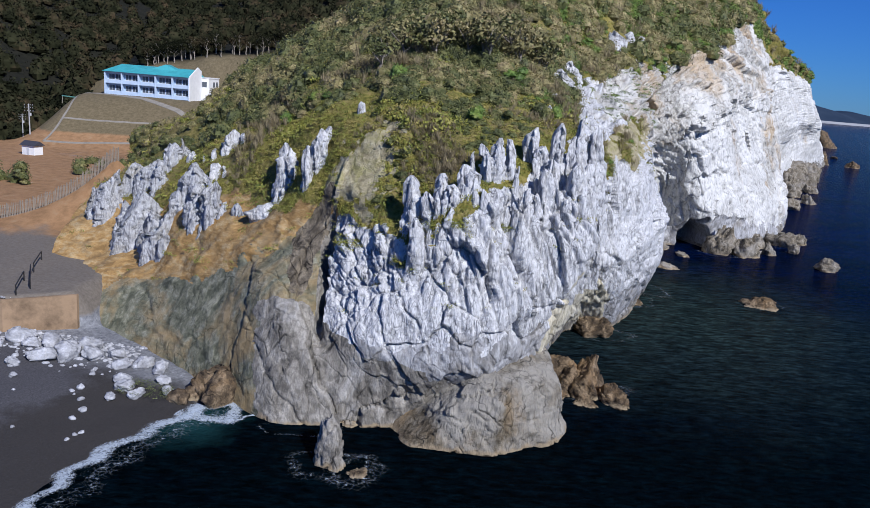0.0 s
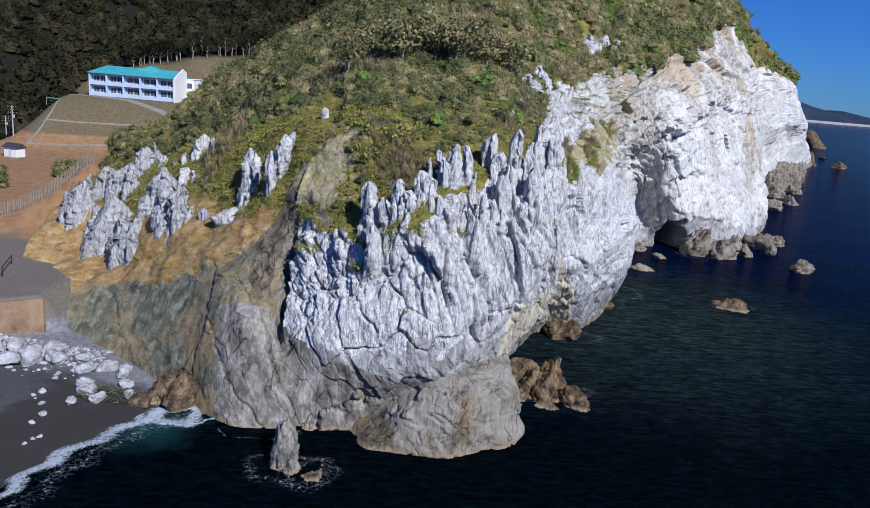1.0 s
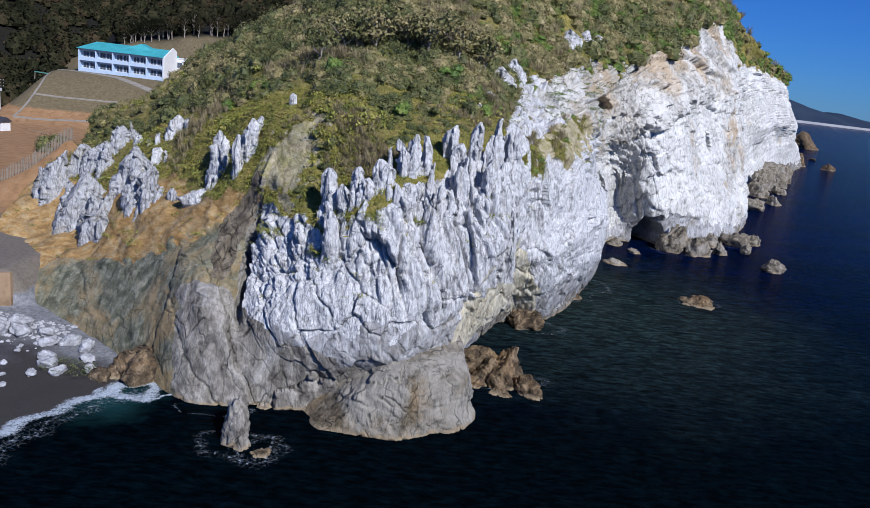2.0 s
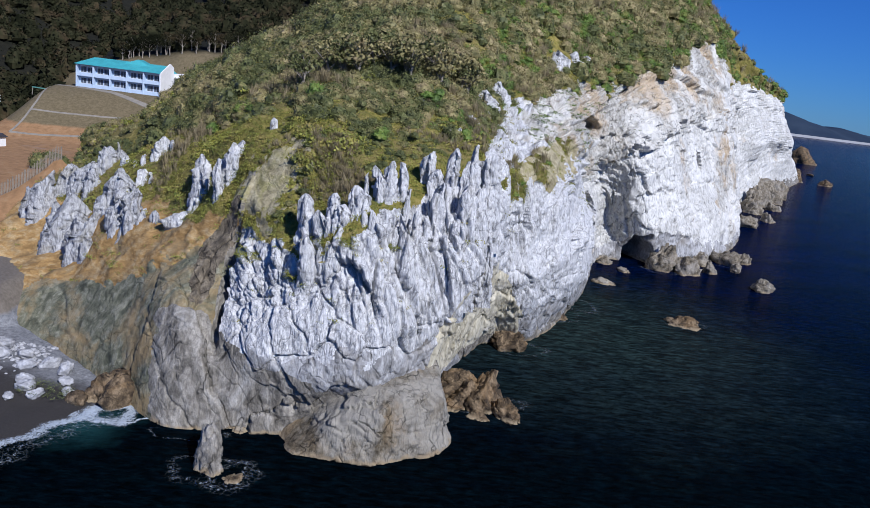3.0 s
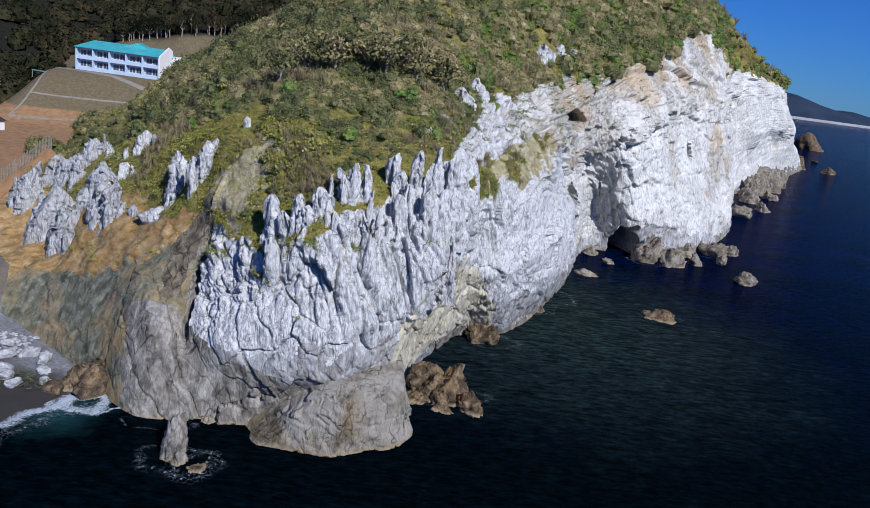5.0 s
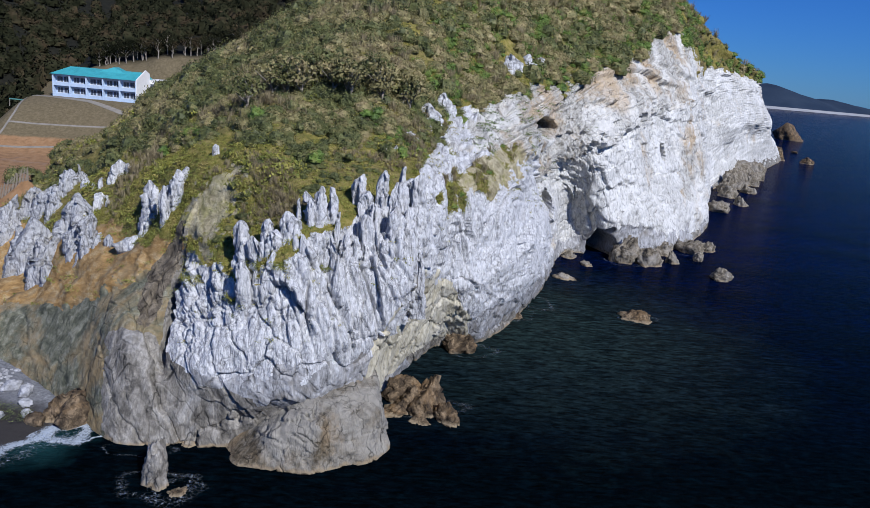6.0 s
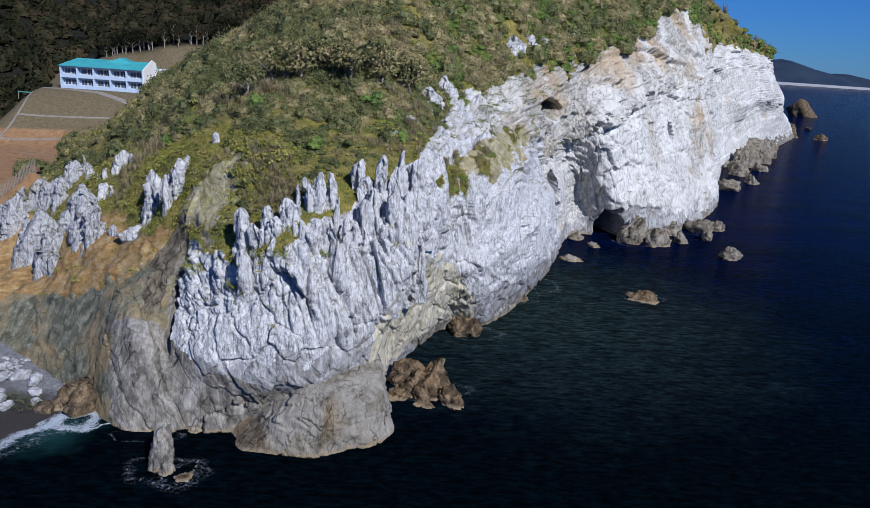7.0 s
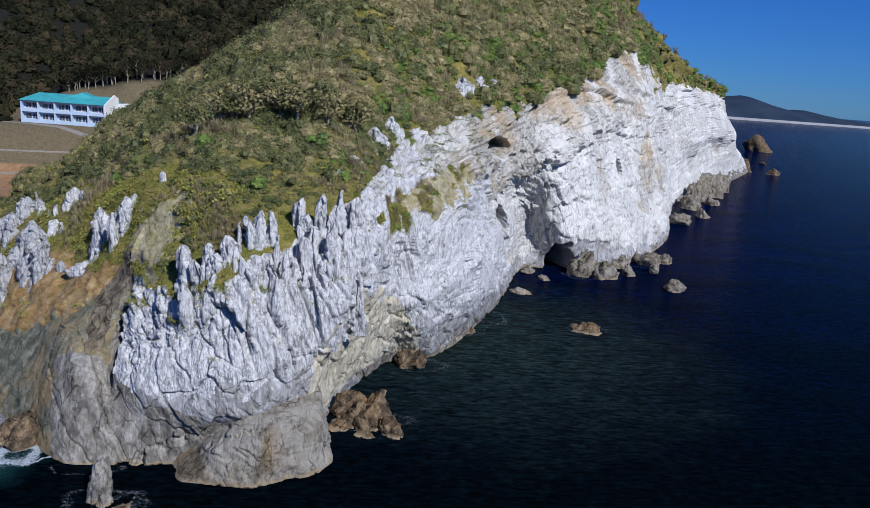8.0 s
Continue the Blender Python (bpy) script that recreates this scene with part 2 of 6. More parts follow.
def turf_material():
    n = Nodes("turf")
    big = n.noise(0.09, 4, 0.6, None, 0.5)
    colour = n.ramp(n.noise(1.3, 6, 0.7), (0.32, (0.095, 0.10, 0.022)), (0.5, (0.23, 0.20, 0.05)), (0.68, (0.36, 0.285, 0.11)))
    colour = n.mix(n.ramp(big, (0.45, 0.0), (0.6, 1.0)), colour, n.mix(0.4, (0.19, 0.15, 0.075), colour))
    n.bump(n.noise(2.5, 6, 0.75), 0.8, 0.4)
    return n.done(colour, 0.95, 0.0, 0.1)


turf = turf_material()


def leaf_material(name, low, high, alt, patch_scale=0.22, dust=0.03, shade=0.4):
    n = Nodes(name)
    colour = n.ramp(n.noise(patch_scale * 2.6, 3, 0.6), (0.36, low), (0.52, high), (0.66, alt))
    colour = n.mix(n.random(), n.mix(shade, colour, (0.0, 0.0, 0.0)), n.mix(dust * 3, colour, (0.5, 0.5, 0.3)))
    n.bsdf.inputs["Sheen Weight"].default_value = 0.0
    return n.done(colour, 0.6, 0.0, 0.25 if dust else 0.0)


evergreen = leaf_material("evergreen_leaves", (0.045, 0.058, 0.015), (0.115, 0.125, 0.033), (0.22, 0.19, 0.07))
olive = leaf_material("olive_leaves", (0.14, 0.13, 0.045), (0.27, 0.23, 0.09), (0.38, 0.30, 0.15))
bright = leaf_material("bright_grass_leaves", (0.125, 0.150, 0.022), (0.28, 0.28, 0.042), (0.38, 0.30, 0.085), 0.22, 0.03, 0.25)
fresh_green = leaf_material("fresh_green_leaves", (0.055, 0.11, 0.014), (0.13, 0.21, 0.028), (0.23, 0.24, 0.05), 0.22, 0.03, 0.3)
straw = leaf_material("dry_grass_blades", (0.17, 0.135, 0.07), (0.36, 0.29, 0.17), (0.22, 0.17, 0.09))
# Much darker than the other leaves: the hill's shade is in the colour.
shaded_forest_leaf = leaf_material("shaded_forest_leaves", (0.014, 0.016, 0.009), (0.034, 0.035, 0.018), (0.070, 0.052, 0.030), 0.04, 0.0)


def plain(name, colour, rough=0.6, vary=0.15, scale=1.5, metal=0.0, bump=0.15, spec=0.3):
    n = Nodes(name)
    dirt = n.noise(scale, 6, 0.7)
    deep = tuple(c * (1 - 2.2 * vary) for c in colour)
    light = tuple(min(1.0, c * (1 + vary * 0.6)) for c in colour)
    mixed = n.ramp(dirt, (0.3, deep), (0.55, colour), (0.75, light))
    grime = n.ramp(n.noise(scale * 0.25, 4), (0.4, 0.0), (0.8, 1.0))
    mixed = n.mix(grime, mixed, n.mix(0.75, deep, mixed))
    n.bump(n.noise(scale * 9, 4), bump, 0.02)
    return n.done(mixed, rough, metal, spec)


white_paint = plain("white_render", (0.80, 0.80, 0.79), 0.7, 0.06, 0.6)
# White render of the lodge front; its sky-lit shade is painted as pale blue.
shaded_white_paint = plain("shaded_white_render", (0.50, 0.61, 0.76), 0.7, 0.06, 0.6)
teal_roof = plain("teal_roof_sheet", (0.075, 0.38, 0.41), 0.45, 0.12, 0.5)
dark_glass = plain("window_glass", (0.085, 0.10, 0.125), 0.08, 0.1, 0.6, 0.0, 0.0, 0.6)
frame_paint = plain("pale_window_paint", (0.55, 0.57, 0.6), 0.5, 0.08)
concrete = plain("weathered_concrete", (0.27, 0.245, 0.205), 0.9, 0.14, 0.8, 0, 0.3)
fence_wood = plain("weathered_fence_wood", (0.24, 0.205, 0.165), 0.9, 0.18, 2.0, 0, 0.4)
dark_metal = plain("dark_metal", (0.035, 0.033, 0.03), 0.55, 0.15, 2.0, 0.3)
pole_grey = plain("concrete_pole", (0.42, 0.42, 0.43), 0.8, 0.1)
hut_roof = plain("dark_hut_roof", (0.05, 0.05, 0.062), 0.7, 0.15)
bark = plain("pale_bark", (0.30, 0.265, 0.22), 0.9, 0.2, 3.0, 0, 0.4)
pale_stone = rock_material("pale_beach_stone", (0.26, 0.26, 0.27), (0.43, 0.43, 0.445), (0.58, 0.58, 0.60), (0.45, 0.43, 0.40), 0.4, 0.0, (1, 1, 1), 0, (0.6, 0.75), 0.3, 0.5, 0.8, False)
weed = leaf_material("seaweed", (0.04, 0.06, 0.015), (0.14, 0.17, 0.05), (0.10, 0.12, 0.03), 1.0)


def ground_material():
    """Dark shingle by the sea, ochre sand on the terrace, dry turf on the embankment, near-black painted shade on the
    wooded hill.
    """
    n = Nodes("shingle_and_sand")
    x, y, z = n.axis(0), n.axis(1), n.axis(2)
    grit = n.noise(7.0, 6, 0.8)
    wide = n.noise(0.25, 5, 0.6)
    beach = n.ramp(grit, (0.3, (0.035, 0.033, 0.036)), (0.6, (0.09, 0.087, 0.092)), (0.75, (0.17, 0.165, 0.17)))
    wet = n.math("ADD", z, n.math("MULTIPLY", wide, 1.2))
    beach = n.mix(n.ramp(n.math("MULTIPLY", wet, 0.25), (0.36, 1.0), (0.42, 0.0)), beach, n.mix(0.25, (0.030, 0.026, 0.022), beach))
    scree = n.ramp(n.noise(2.2, 6, 0.75), (0.35, (0.12, 0.125, 0.135)), (0.6, (0.27, 0.275, 0.29)), (0.72, (0.42, 0.42, 0.43)))
    back = n.math("ADD", n.math("MULTIPLY", y, 0.01), n.math("ADD", n.math("MULTIPLY", x, 0.0025), n.math("MULTIPLY", wide, 0.08)))
    beach = n.mix(n.ramp(back, (0.595, 0.0), (0.635, 0.85)), beach, scree)
    sand = n.ramp(n.noise(0.6, 6, 0.7), (0.3, (0.20, 0.115, 0.055)), (0.55, (0.32, 0.185, 0.09)), (0.75, (0.34, 0.235, 0.135)))
    paved = n.ramp(n.noise(3.0, 5), (0.3, (0.13, 0.11, 0.09)), (0.7, (0.20, 0.175, 0.145)))
    sand = n.mix(n.ramp(n.math("ADD", n.math("MULTIPLY", y, 0.005), n.math("MULTIPLY", wide, 0.06)), (0.50, 1.0), (0.515, 0.0)), sand, paved)
    colour = n.mix(n.ramp(n.math("ADD", n.math("MULTIPLY", z, 0.1), n.math("MULTIPLY", wide, 0.1)), (0.29, 0.0), (0.33, 1.0)), beach, sand)
    dry = n.ramp(n.noise(1.2, 6, 0.7), (0.3, (0.10, 0.08, 0.042)), (0.6, (0.17, 0.135, 0.078)), (0.8, (0.22, 0.18, 0.11)))
    colour = n.mix(n.ramp(n.math("ADD", n.math("MULTIPLY", z, 0.05), n.math("MULTIPLY", wide, 0.05)), (0.335, 0.0), (0.36, 1.0)), colour, n.mix(n.ramp(n.math("MULTIPLY", y, 0.003), (0.50, 0.0), (0.56, 1.0)), sand, dry))
    # Ground under the wood, with the hill's shade painted in as near-black.
    shaded_soil = n.ramp(n.noise(0.4, 5), (0.3, (0.006, 0.007, 0.004)), (0.7, (0.018, 0.017, 0.011)))
    colour = n.mix(n.ramp(n.math("MULTIPLY", y, 0.001), (0.262, 0.0), (0.266, 1.0)), colour, shaded_soil)
    n.bump(n.math("ADD", grit, n.math("MULTIPLY", wide, 2.0)), 0.5, 0.15)
    return n.done(colour, 0.92, 0.0, 0.2)


def water_material():
    n = Nodes("sea_water")
    ripple = n.noise(0.55, 6, 0.62, n.stretch(1.0, 1.7, 1.0), 0.3)
    chop = n.noise(2.2, 5, 0.6, n.stretch(1.0, 1.5, 1.0), 0.2)
    swell = n.noise(0.06, 3, 0.5, n.stretch(0.7, 1.3, 1.0))
    dist = n.t.nodes.new("ShaderNodeVectorMath")
    dist.operation = "DISTANCE"
    n.link(n.pos, dist.inputs[0])
    dist.inputs[1].default_value = (-14.0, 56.0, 0.0)
    shallow = n.ramp(n.math("ADD", n.math("MULTIPLY", dist.outputs["Value"], 0.058), n.math("MULTIPLY", n.noise(0.3, 4), 0.3)), (0.16, 1.0), (0.46, 0.0))
    # Near-black close in, bluer far out: base colour in place of sky reflection.
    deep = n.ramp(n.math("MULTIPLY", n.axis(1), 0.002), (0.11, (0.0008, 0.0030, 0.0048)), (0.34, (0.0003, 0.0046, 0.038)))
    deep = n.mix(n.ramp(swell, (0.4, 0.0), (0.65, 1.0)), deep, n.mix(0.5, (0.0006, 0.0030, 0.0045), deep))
    bay = n.t.nodes.new("ShaderNodeVectorMath")
    bay.operation = "DISTANCE"
    n.link(n.pos, bay.inputs[0])
    bay.inputs[1].default_value = (36.0, 96.0, 0.0)
    # Green-grey bay water, brightened in colour for the sheen on it.
    green = n.ramp(n.math("ADD", n.math("MULTIPLY", bay.outputs["Value"], 0.019), n.math("MULTIPLY", n.noise(0.12, 5, 0.65), 0.5)), (0.42, 1.0), (1.0, 0.0))
    deep = n.mix(green, deep, (0.0150, 0.0270, 0.0265))
    # Light and dark sides of ripples, painted into the water colour.
    ripple_shade = n.ramp(n.noise(0.5, 5, 0.6, n.stretch(0.5, 1.6, 1.0), 0.4), (0.42, 0.0), (0.68, 1.0))
    deep = n.mix(ripple_shade, deep, n.mix(0.75, deep, (0.0006, 0.0020, 0.0040)))
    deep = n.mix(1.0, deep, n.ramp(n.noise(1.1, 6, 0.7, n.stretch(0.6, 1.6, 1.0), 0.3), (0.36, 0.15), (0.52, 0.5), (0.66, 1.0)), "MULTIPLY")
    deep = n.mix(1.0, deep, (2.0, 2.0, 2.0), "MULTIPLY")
    colour = n.mix(shallow, deep, (0.012, 0.044, 0.047))
    height = n.math("ADD", n.math("MULTIPLY", ripple, 0.7), n.math("MULTIPLY", chop, 0.2))
    height = n.math("ADD", height, n.math("MULTIPLY", swell, 1.5))
    n.bump(height, 0.8, 0.6)
    n.bsdf.inputs["IOR"].default_value = 1.06
    return n.done(colour, 0.10, 0.0, 0.04)


def foam_material(cover=0.5):
    n = Nodes("sea_foam")
    lace = n.noise(3.2 if cover > 0.9 else 4.5, 7, 0.75, None, 1.5)
    veil = n.noise(0.35, 3)
    uv = n.t.nodes.new("ShaderNodeTexCoord").outputs["UV"]
    sep = n.t.nodes.new("ShaderNodeSeparateXYZ")
    n.link(uv, sep.inputs[0])
    edge = n.math("MULTIPLY", n.math("MULTIPLY", sep.outputs[1], n.math("SUBTRACT", 1.0, sep.outputs[1])), 4.0)
    mask = n.math("ADD", n.math("MULTIPLY", lace, 0.9), n.math("MULTIPLY", veil, 0.35))
    mask = n.math("ADD", mask, n.math("MULTIPLY", edge, 0.35))
    alpha = n.ramp(mask, (1.17 - cover * 0.34, 0.0), (1.42 - cover * 0.36, 0.8))
    n.link(n.math("MULTIPLY", alpha, 0.42 if cover < 0.9 else 0.85), n.bsdf.inputs["Alpha"])
    n.bump(lace, 0.5, 0.1)
    return n.done((0.58, 0.65, 0.72), 0.8, 0.0, 0.2)


def lace_material():
    """Thin veins of foam on the water."""
    n = Nodes("foam_lace")
    push = n.t.nodes.new("ShaderNodeTexNoise")
    push.inputs["Scale"].default_value = 1.3
    n.link(n.pos, push.inputs["Vector"])
    warp = n.t.nodes.new("ShaderNodeVectorMath")
    warp.operation = "MULTIPLY_ADD"
    warp.inputs[1].default_value = (1.2, 1.2, 0.0)
    n.link(push.outputs["Color"], warp.inputs[0])
    n.link(n.pos, warp.inputs[2])
    veins = n.ramp(n.cells(2.0, warp.outputs[0]), (0.0, 1.0), (0.06, 0.0))
    sep = n.t.nodes.new("ShaderNodeSeparateXYZ")
    n.link(n.t.nodes.new("ShaderNodeTexCoord").outputs["UV"], sep.inputs[0])
    edge = n.math("MULTIPLY", n.math("MULTIPLY", sep.outputs[1], n.math("SUBTRACT", 1.0, sep.outputs[1])), 4.0)
    patch = n.ramp(n.math("MULTIPLY", n.noise(0.6, 5, 0.7), edge), (0.36, 0.0), (0.66, 1.0))
    froth = n.ramp(n.math("MULTIPLY", n.noise(3.0, 6, 0.75), edge), (0.54, 0.0), (0.66, 0.5))
    n.link(n.math("MAXIMUM", n.math("MULTIPLY", n.math("MULTIPLY", veins, patch), 0.24), froth), n.bsdf.inputs["Alpha"])
    return n.done((0.58, 0.65, 0.72), 0.8, 0.0, 0.2)


foam_lace = lace_material()
shingle = ground_material()
water = water_material()
foam_thick = foam_material(1.06)

# ---- sea ----
def sheet(name, xs, ys, height, material):
    gx, gy = np.meshgrid(xs, ys, indexing="ij")
    verts = np.stack([gx, gy, height(gx, gy)], -1).reshape(-1, 3)
    a = np.arange(len(xs) * len(ys)).reshape(len(xs), len(ys))
    faces = np.stack([a[:-1, :-1], a[1:, :-1], a[1:, 1:], a[:-1, 1:]], -1).reshape(-1, 4)
    return mesh_object(name, verts, faces, material)


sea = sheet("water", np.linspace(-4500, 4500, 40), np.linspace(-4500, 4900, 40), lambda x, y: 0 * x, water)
tagged(sea, "deep navy blue rippled sea water", "sea", kind="structure")


# ---- beach, terrace, embankment and wooded hill: one sheet ----
def shore_x(y):
    return -20.6 + 0.40 * (y - 43.2) + 0.7 * np.sin(y * 0.35)


def wall_y(x):
    """The line of the retaining wall above the beach."""
    return 67.4 + np.where(x > -34.9, 0.57, -0.10) * (x + 34.9)


def ground_z(x, y):
    d = shore_x(np.minimum(y, 64)) - x
    z = np.clip(0.085 * d, -3.0, 2.4)
    terrace = smooth(0.25, 0.9, y - wall_y(x)) * smooth(-27.5, -30.5, x)
    z = z + terrace * (4.9 - 0.018 * np.clip(y - 75, 0, 110) - z)
    bank = smooth(193, 229, y - 0.12 * (x + 90)) * smooth(-114, -99, x + 0.10 * (y - 228)) * smooth(20, -40, x)
    z = z + bank * (16.1 - z)
    along_fence = np.clip(((x + 62) * 0.81 + (y - 94) * 0.585) / 25, 0, 1)
    off = np.hypot(x - (-62 + along_fence * 20.2), y - (94 + along_fence * 14.6))
    z = z + 9.0 * along_fence ** 3 * np.exp(-(off / 5.0) ** 2) * (x < -25)
    back = smooth(20, -10, x)
    cut = smooth(247, 262, y) * smooth(-150, -95, x)
    rise = np.clip(25 + 0.21 * (x + 89), 14, 42)
    z = z + cut * back * (rise - z)
    hill = np.clip(y - 262, 0, 330) * (0.215 + 0.065 * smooth(-250, -110, x))
    side = 24 * smooth(-112, -180, x + 0.15 * (y - 220)) * smooth(200, 260, y)
    z = z + back * (hill + side)
    p = np.stack([x / 22, y / 22, 0 * x], -1)
    z = z + fbm(p, 3, 5) * np.where(y > 250, 2.2, 0.25) * (z > 0.3) + 0.06 * gnoise(p * 9, 3)
    return z - 8 * smooth(-5, 60, x)


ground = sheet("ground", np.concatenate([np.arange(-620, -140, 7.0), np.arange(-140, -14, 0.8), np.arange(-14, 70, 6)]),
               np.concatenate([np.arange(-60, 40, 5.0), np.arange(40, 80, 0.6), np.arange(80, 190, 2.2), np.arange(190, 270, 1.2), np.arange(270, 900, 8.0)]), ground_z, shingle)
tagged(ground, "dark shingle beach rising to ochre sand terrace and hill", "ground", kind="structure")

# ---- headland: ribs from the water's edge up over the hill ----
RIBS = []


def rib(name, *places):
    RIBS.append(places)


rib("flank", (-35.8, 72, -2), (-37.3, 76, 0.9), (-39.1, 82, 2.8), (-40.4, 90, 6.2), (-42.5, 105, 10.2), (-44.2, 120, 11.6), (-51.5, 150, 12.9), (-43.5, 205, -9.1))
rib("earth_bank", (-23, 67.5, -2), (-25.3, 72, 2.5), (-28.4, 78, 5.3), (-29.3, 83.5, 6.4), (-31.3, 93, 12.2), (-32.1, 103, 15.3), (-36.1, 125, 17.3), (-28.1, 180, -4.7))
rib("grey_wall", (-12.7, 60, -2), (-14.4, 64, 3.3), (-16.6, 69, 7), (-19.5, 75.5, 10), (-20.7, 84, 14.9), (-21.6, 97, 20.1), (-29.6, 130, 23.8), (-21.6, 185, 1.8))
rib("brown_toe", (-7.2, 56, -2), (-8.3, 58.5, 4.6), (-8.4, 61, 8.9), (-9.6, 67, 12.4), (-9.3, 72, 17), (-8.5, 82, 24.9), (-21.8, 140, 30.8), (-13.8, 195, 8.8))
rib("gully", (-2.6, 56.5, -2), (-3.1, 57.2, 4.3), (-4.3, 59.8, 7.7), (-4.7, 66, 14.3), (-3.7, 67, 19.6), (-2.3, 78, 26.5), (-11.9, 145, 37.7), (-3.9, 200, 15.7))
rib("crag_west", (0.9, 57.2, -2), (0.8, 57, 3.3), (-0.5, 57.2, 7.2), (-0.4, 61, 13.5), (0.9, 64.5, 19), (2.6, 76, 27.8), (-2.5, 150, 45.6), (5.5, 205, 23.6))
rib("crag_front", (8, 60, -2), (7.8, 58, 3.2), (8.1, 56, 7.7), (7.4, 58.2, 16.7), (7.2, 64.5, 21.9), (8.6, 80, 29), (10.4, 155, 56.8), (25.4, 210, 62.8))
rib("crag_east", (13.9, 64, -2), (14, 61.5, 4), (13.4, 58.6, 9.9), (13.1, 61.2, 19), (12.2, 71, 25.2), (14.4, 92, 32.9), (23.8, 165, 63.5), (38.8, 220, 69.5))
rib("crag_edge", (18.5, 79, -2), (16.6, 65, 8.5), (17.9, 62, 15.1), (18.5, 66, 21.6), (18, 79, 26.4), (21.7, 108, 35.5), (37.4, 180, 69.3), (52.4, 235, 75.3))
rib("recess", (23.2, 88, -2), (21.9, 79, 7.2), (21.9, 77, 13.7), (21.9, 78, 21.9), (22.2, 92, 27.1), (29.1, 122, 37.7), (53.1, 200, 73.8), (68.1, 255, 79.8))
rib("buttress", (29.5, 90, -2), (27.1, 82, 8.6), (26.5, 82.5, 14.6), (27.2, 86, 21.8), (31.4, 106, 29.3), (38.7, 135, 39.9), (67.4, 215, 75.6), (82.4, 270, 81.6))
rib("buttress_tip", (40.3, 113, -2), (36.5, 97, 7.8), (34.9, 95, 13.6), (32.8, 97, 21), (40.1, 125, 31), (49.2, 150, 42.3), (78.9, 225, 74.3), (93.9, 280, 80.3))
rib("hollow", (50.2, 140, -2), (49.7, 142, 4.0), (48.5, 140, 11.1), (42.3, 130, 21.2), (47.8, 138, 33.6), (57.7, 160, 43.3), (89.3, 235, 73.9), (104.3, 290, 79.9))
rib("white_face", (61.1, 142, -2), (59.7, 140, 6.9), (56.3, 138, 17.9), (54.4, 138, 27.3), (57.9, 148, 35.9), (68.3, 175, 45.2), (98.9, 245, 71.5), (113.9, 300, 77.5))
rib("far_face", (75.6, 150, -2), (75.7, 155, 8.2), (76.4, 165, 19.3), (73.8, 167, 31.5), (76.9, 180, 41.9), (83.2, 200, 51.6), (101.2, 250, 66.4), (118.8, 305, 72.7))
rib("far_corner", (97.5, 183, -2), (98.6, 190, 8.6), (97.3, 195, 19.8), (95.6, 200, 32.7), (100.0, 220, 45.4), (105.3, 240, 52.4), (111.9, 258, 58.1), (92.6, 298, 38.8))
rib("behind_corner", (124.7, 250, -2), (124.6, 254, 5.5), (122.8, 258, 17.7), (118.9, 258, 32.9), (116.6, 258, 43.8), (113.5, 258, 50.2), (116.8, 268, 57.0), (96.2, 308, 37.5))
rib("point", (163.6, 305, -2), (156.2, 300, 15.2), (146.3, 283, 24.6), (138.6, 280, 36.5), (139.0, 285, 42.7), (141.6, 292, 44.7), (144.9, 300, 46.4), (123.5, 340, 26.8))
rib("point_end", (255.7, 470, -2), (199.9, 380, 16.0), (192.1, 370, 23.1), (183.6, 365, 36.2), (184.7, 370, 38.9), (185.8, 375, 40.3), (189.1, 385, 42.3), (171.1, 425, 23.1))
rib("point_back", (185.7, 560, -2), (136.9, 470, 16.8), (128.9, 460, 23.9), (120.2, 455, 37), (121.4, 460, 39.7), (122.6, 465, 41.1), (126.1, 475, 43.1), (101.1, 515, 23.1))

CONTROL = np.array(RIBS, float)
SPAN_U = [30, 36, 40, 50, 64, 80, 80, 96, 120, 64, 70, 90, 110, 110, 96, 40, 20, 40, 12]
SPAN_V = [44, 56, 112, 72, 56, 44, 6]


def spline(c, s):
    """Catmull-Rom along the first axis of c at the places s."""
    n = len(c)
    i = np.clip(np.floor(s).astype(int), 0, n - 2)
    t = (s - i).reshape(-1, *([1] * (c.ndim - 1)))
    e = np.concatenate([2 * c[:1] - c[1:2], c, 2 * c[-1:] - c[-2:-1]])
    a, b, d, f = e[i], e[i + 1], e[i + 2], e[i + 3]
    return 0.5 * (2 * b + (d - a) * t + (2 * a - 5 * b + 4 * d - f) * t * t + (3 * b - a - 3 * d + f) * t ** 3)


def steps(spans):
    return np.concatenate([i + np.arange(k) / k for i, k in enumerate(spans)] + [[len(spans)]])


U, V = steps(SPAN_U), steps(SPAN_V)
P = spline(spline(CONTROL, U).transpose(1, 0, 2), V).transpose(1, 0, 2)
UU, VV = np.meshgrid(U, V, indexing="ij")


def grid_normals(p):
    n = np.cross(np.gradient(p, axis=0), np.gradient(p, axis=1))
    return n / (np.linalg.norm(n, axis=-1, keepdims=True) + 1e-9)


def along(pairs, u):
    return np.interp(u, [a for a, b in pairs], [b for a, b in pairs])


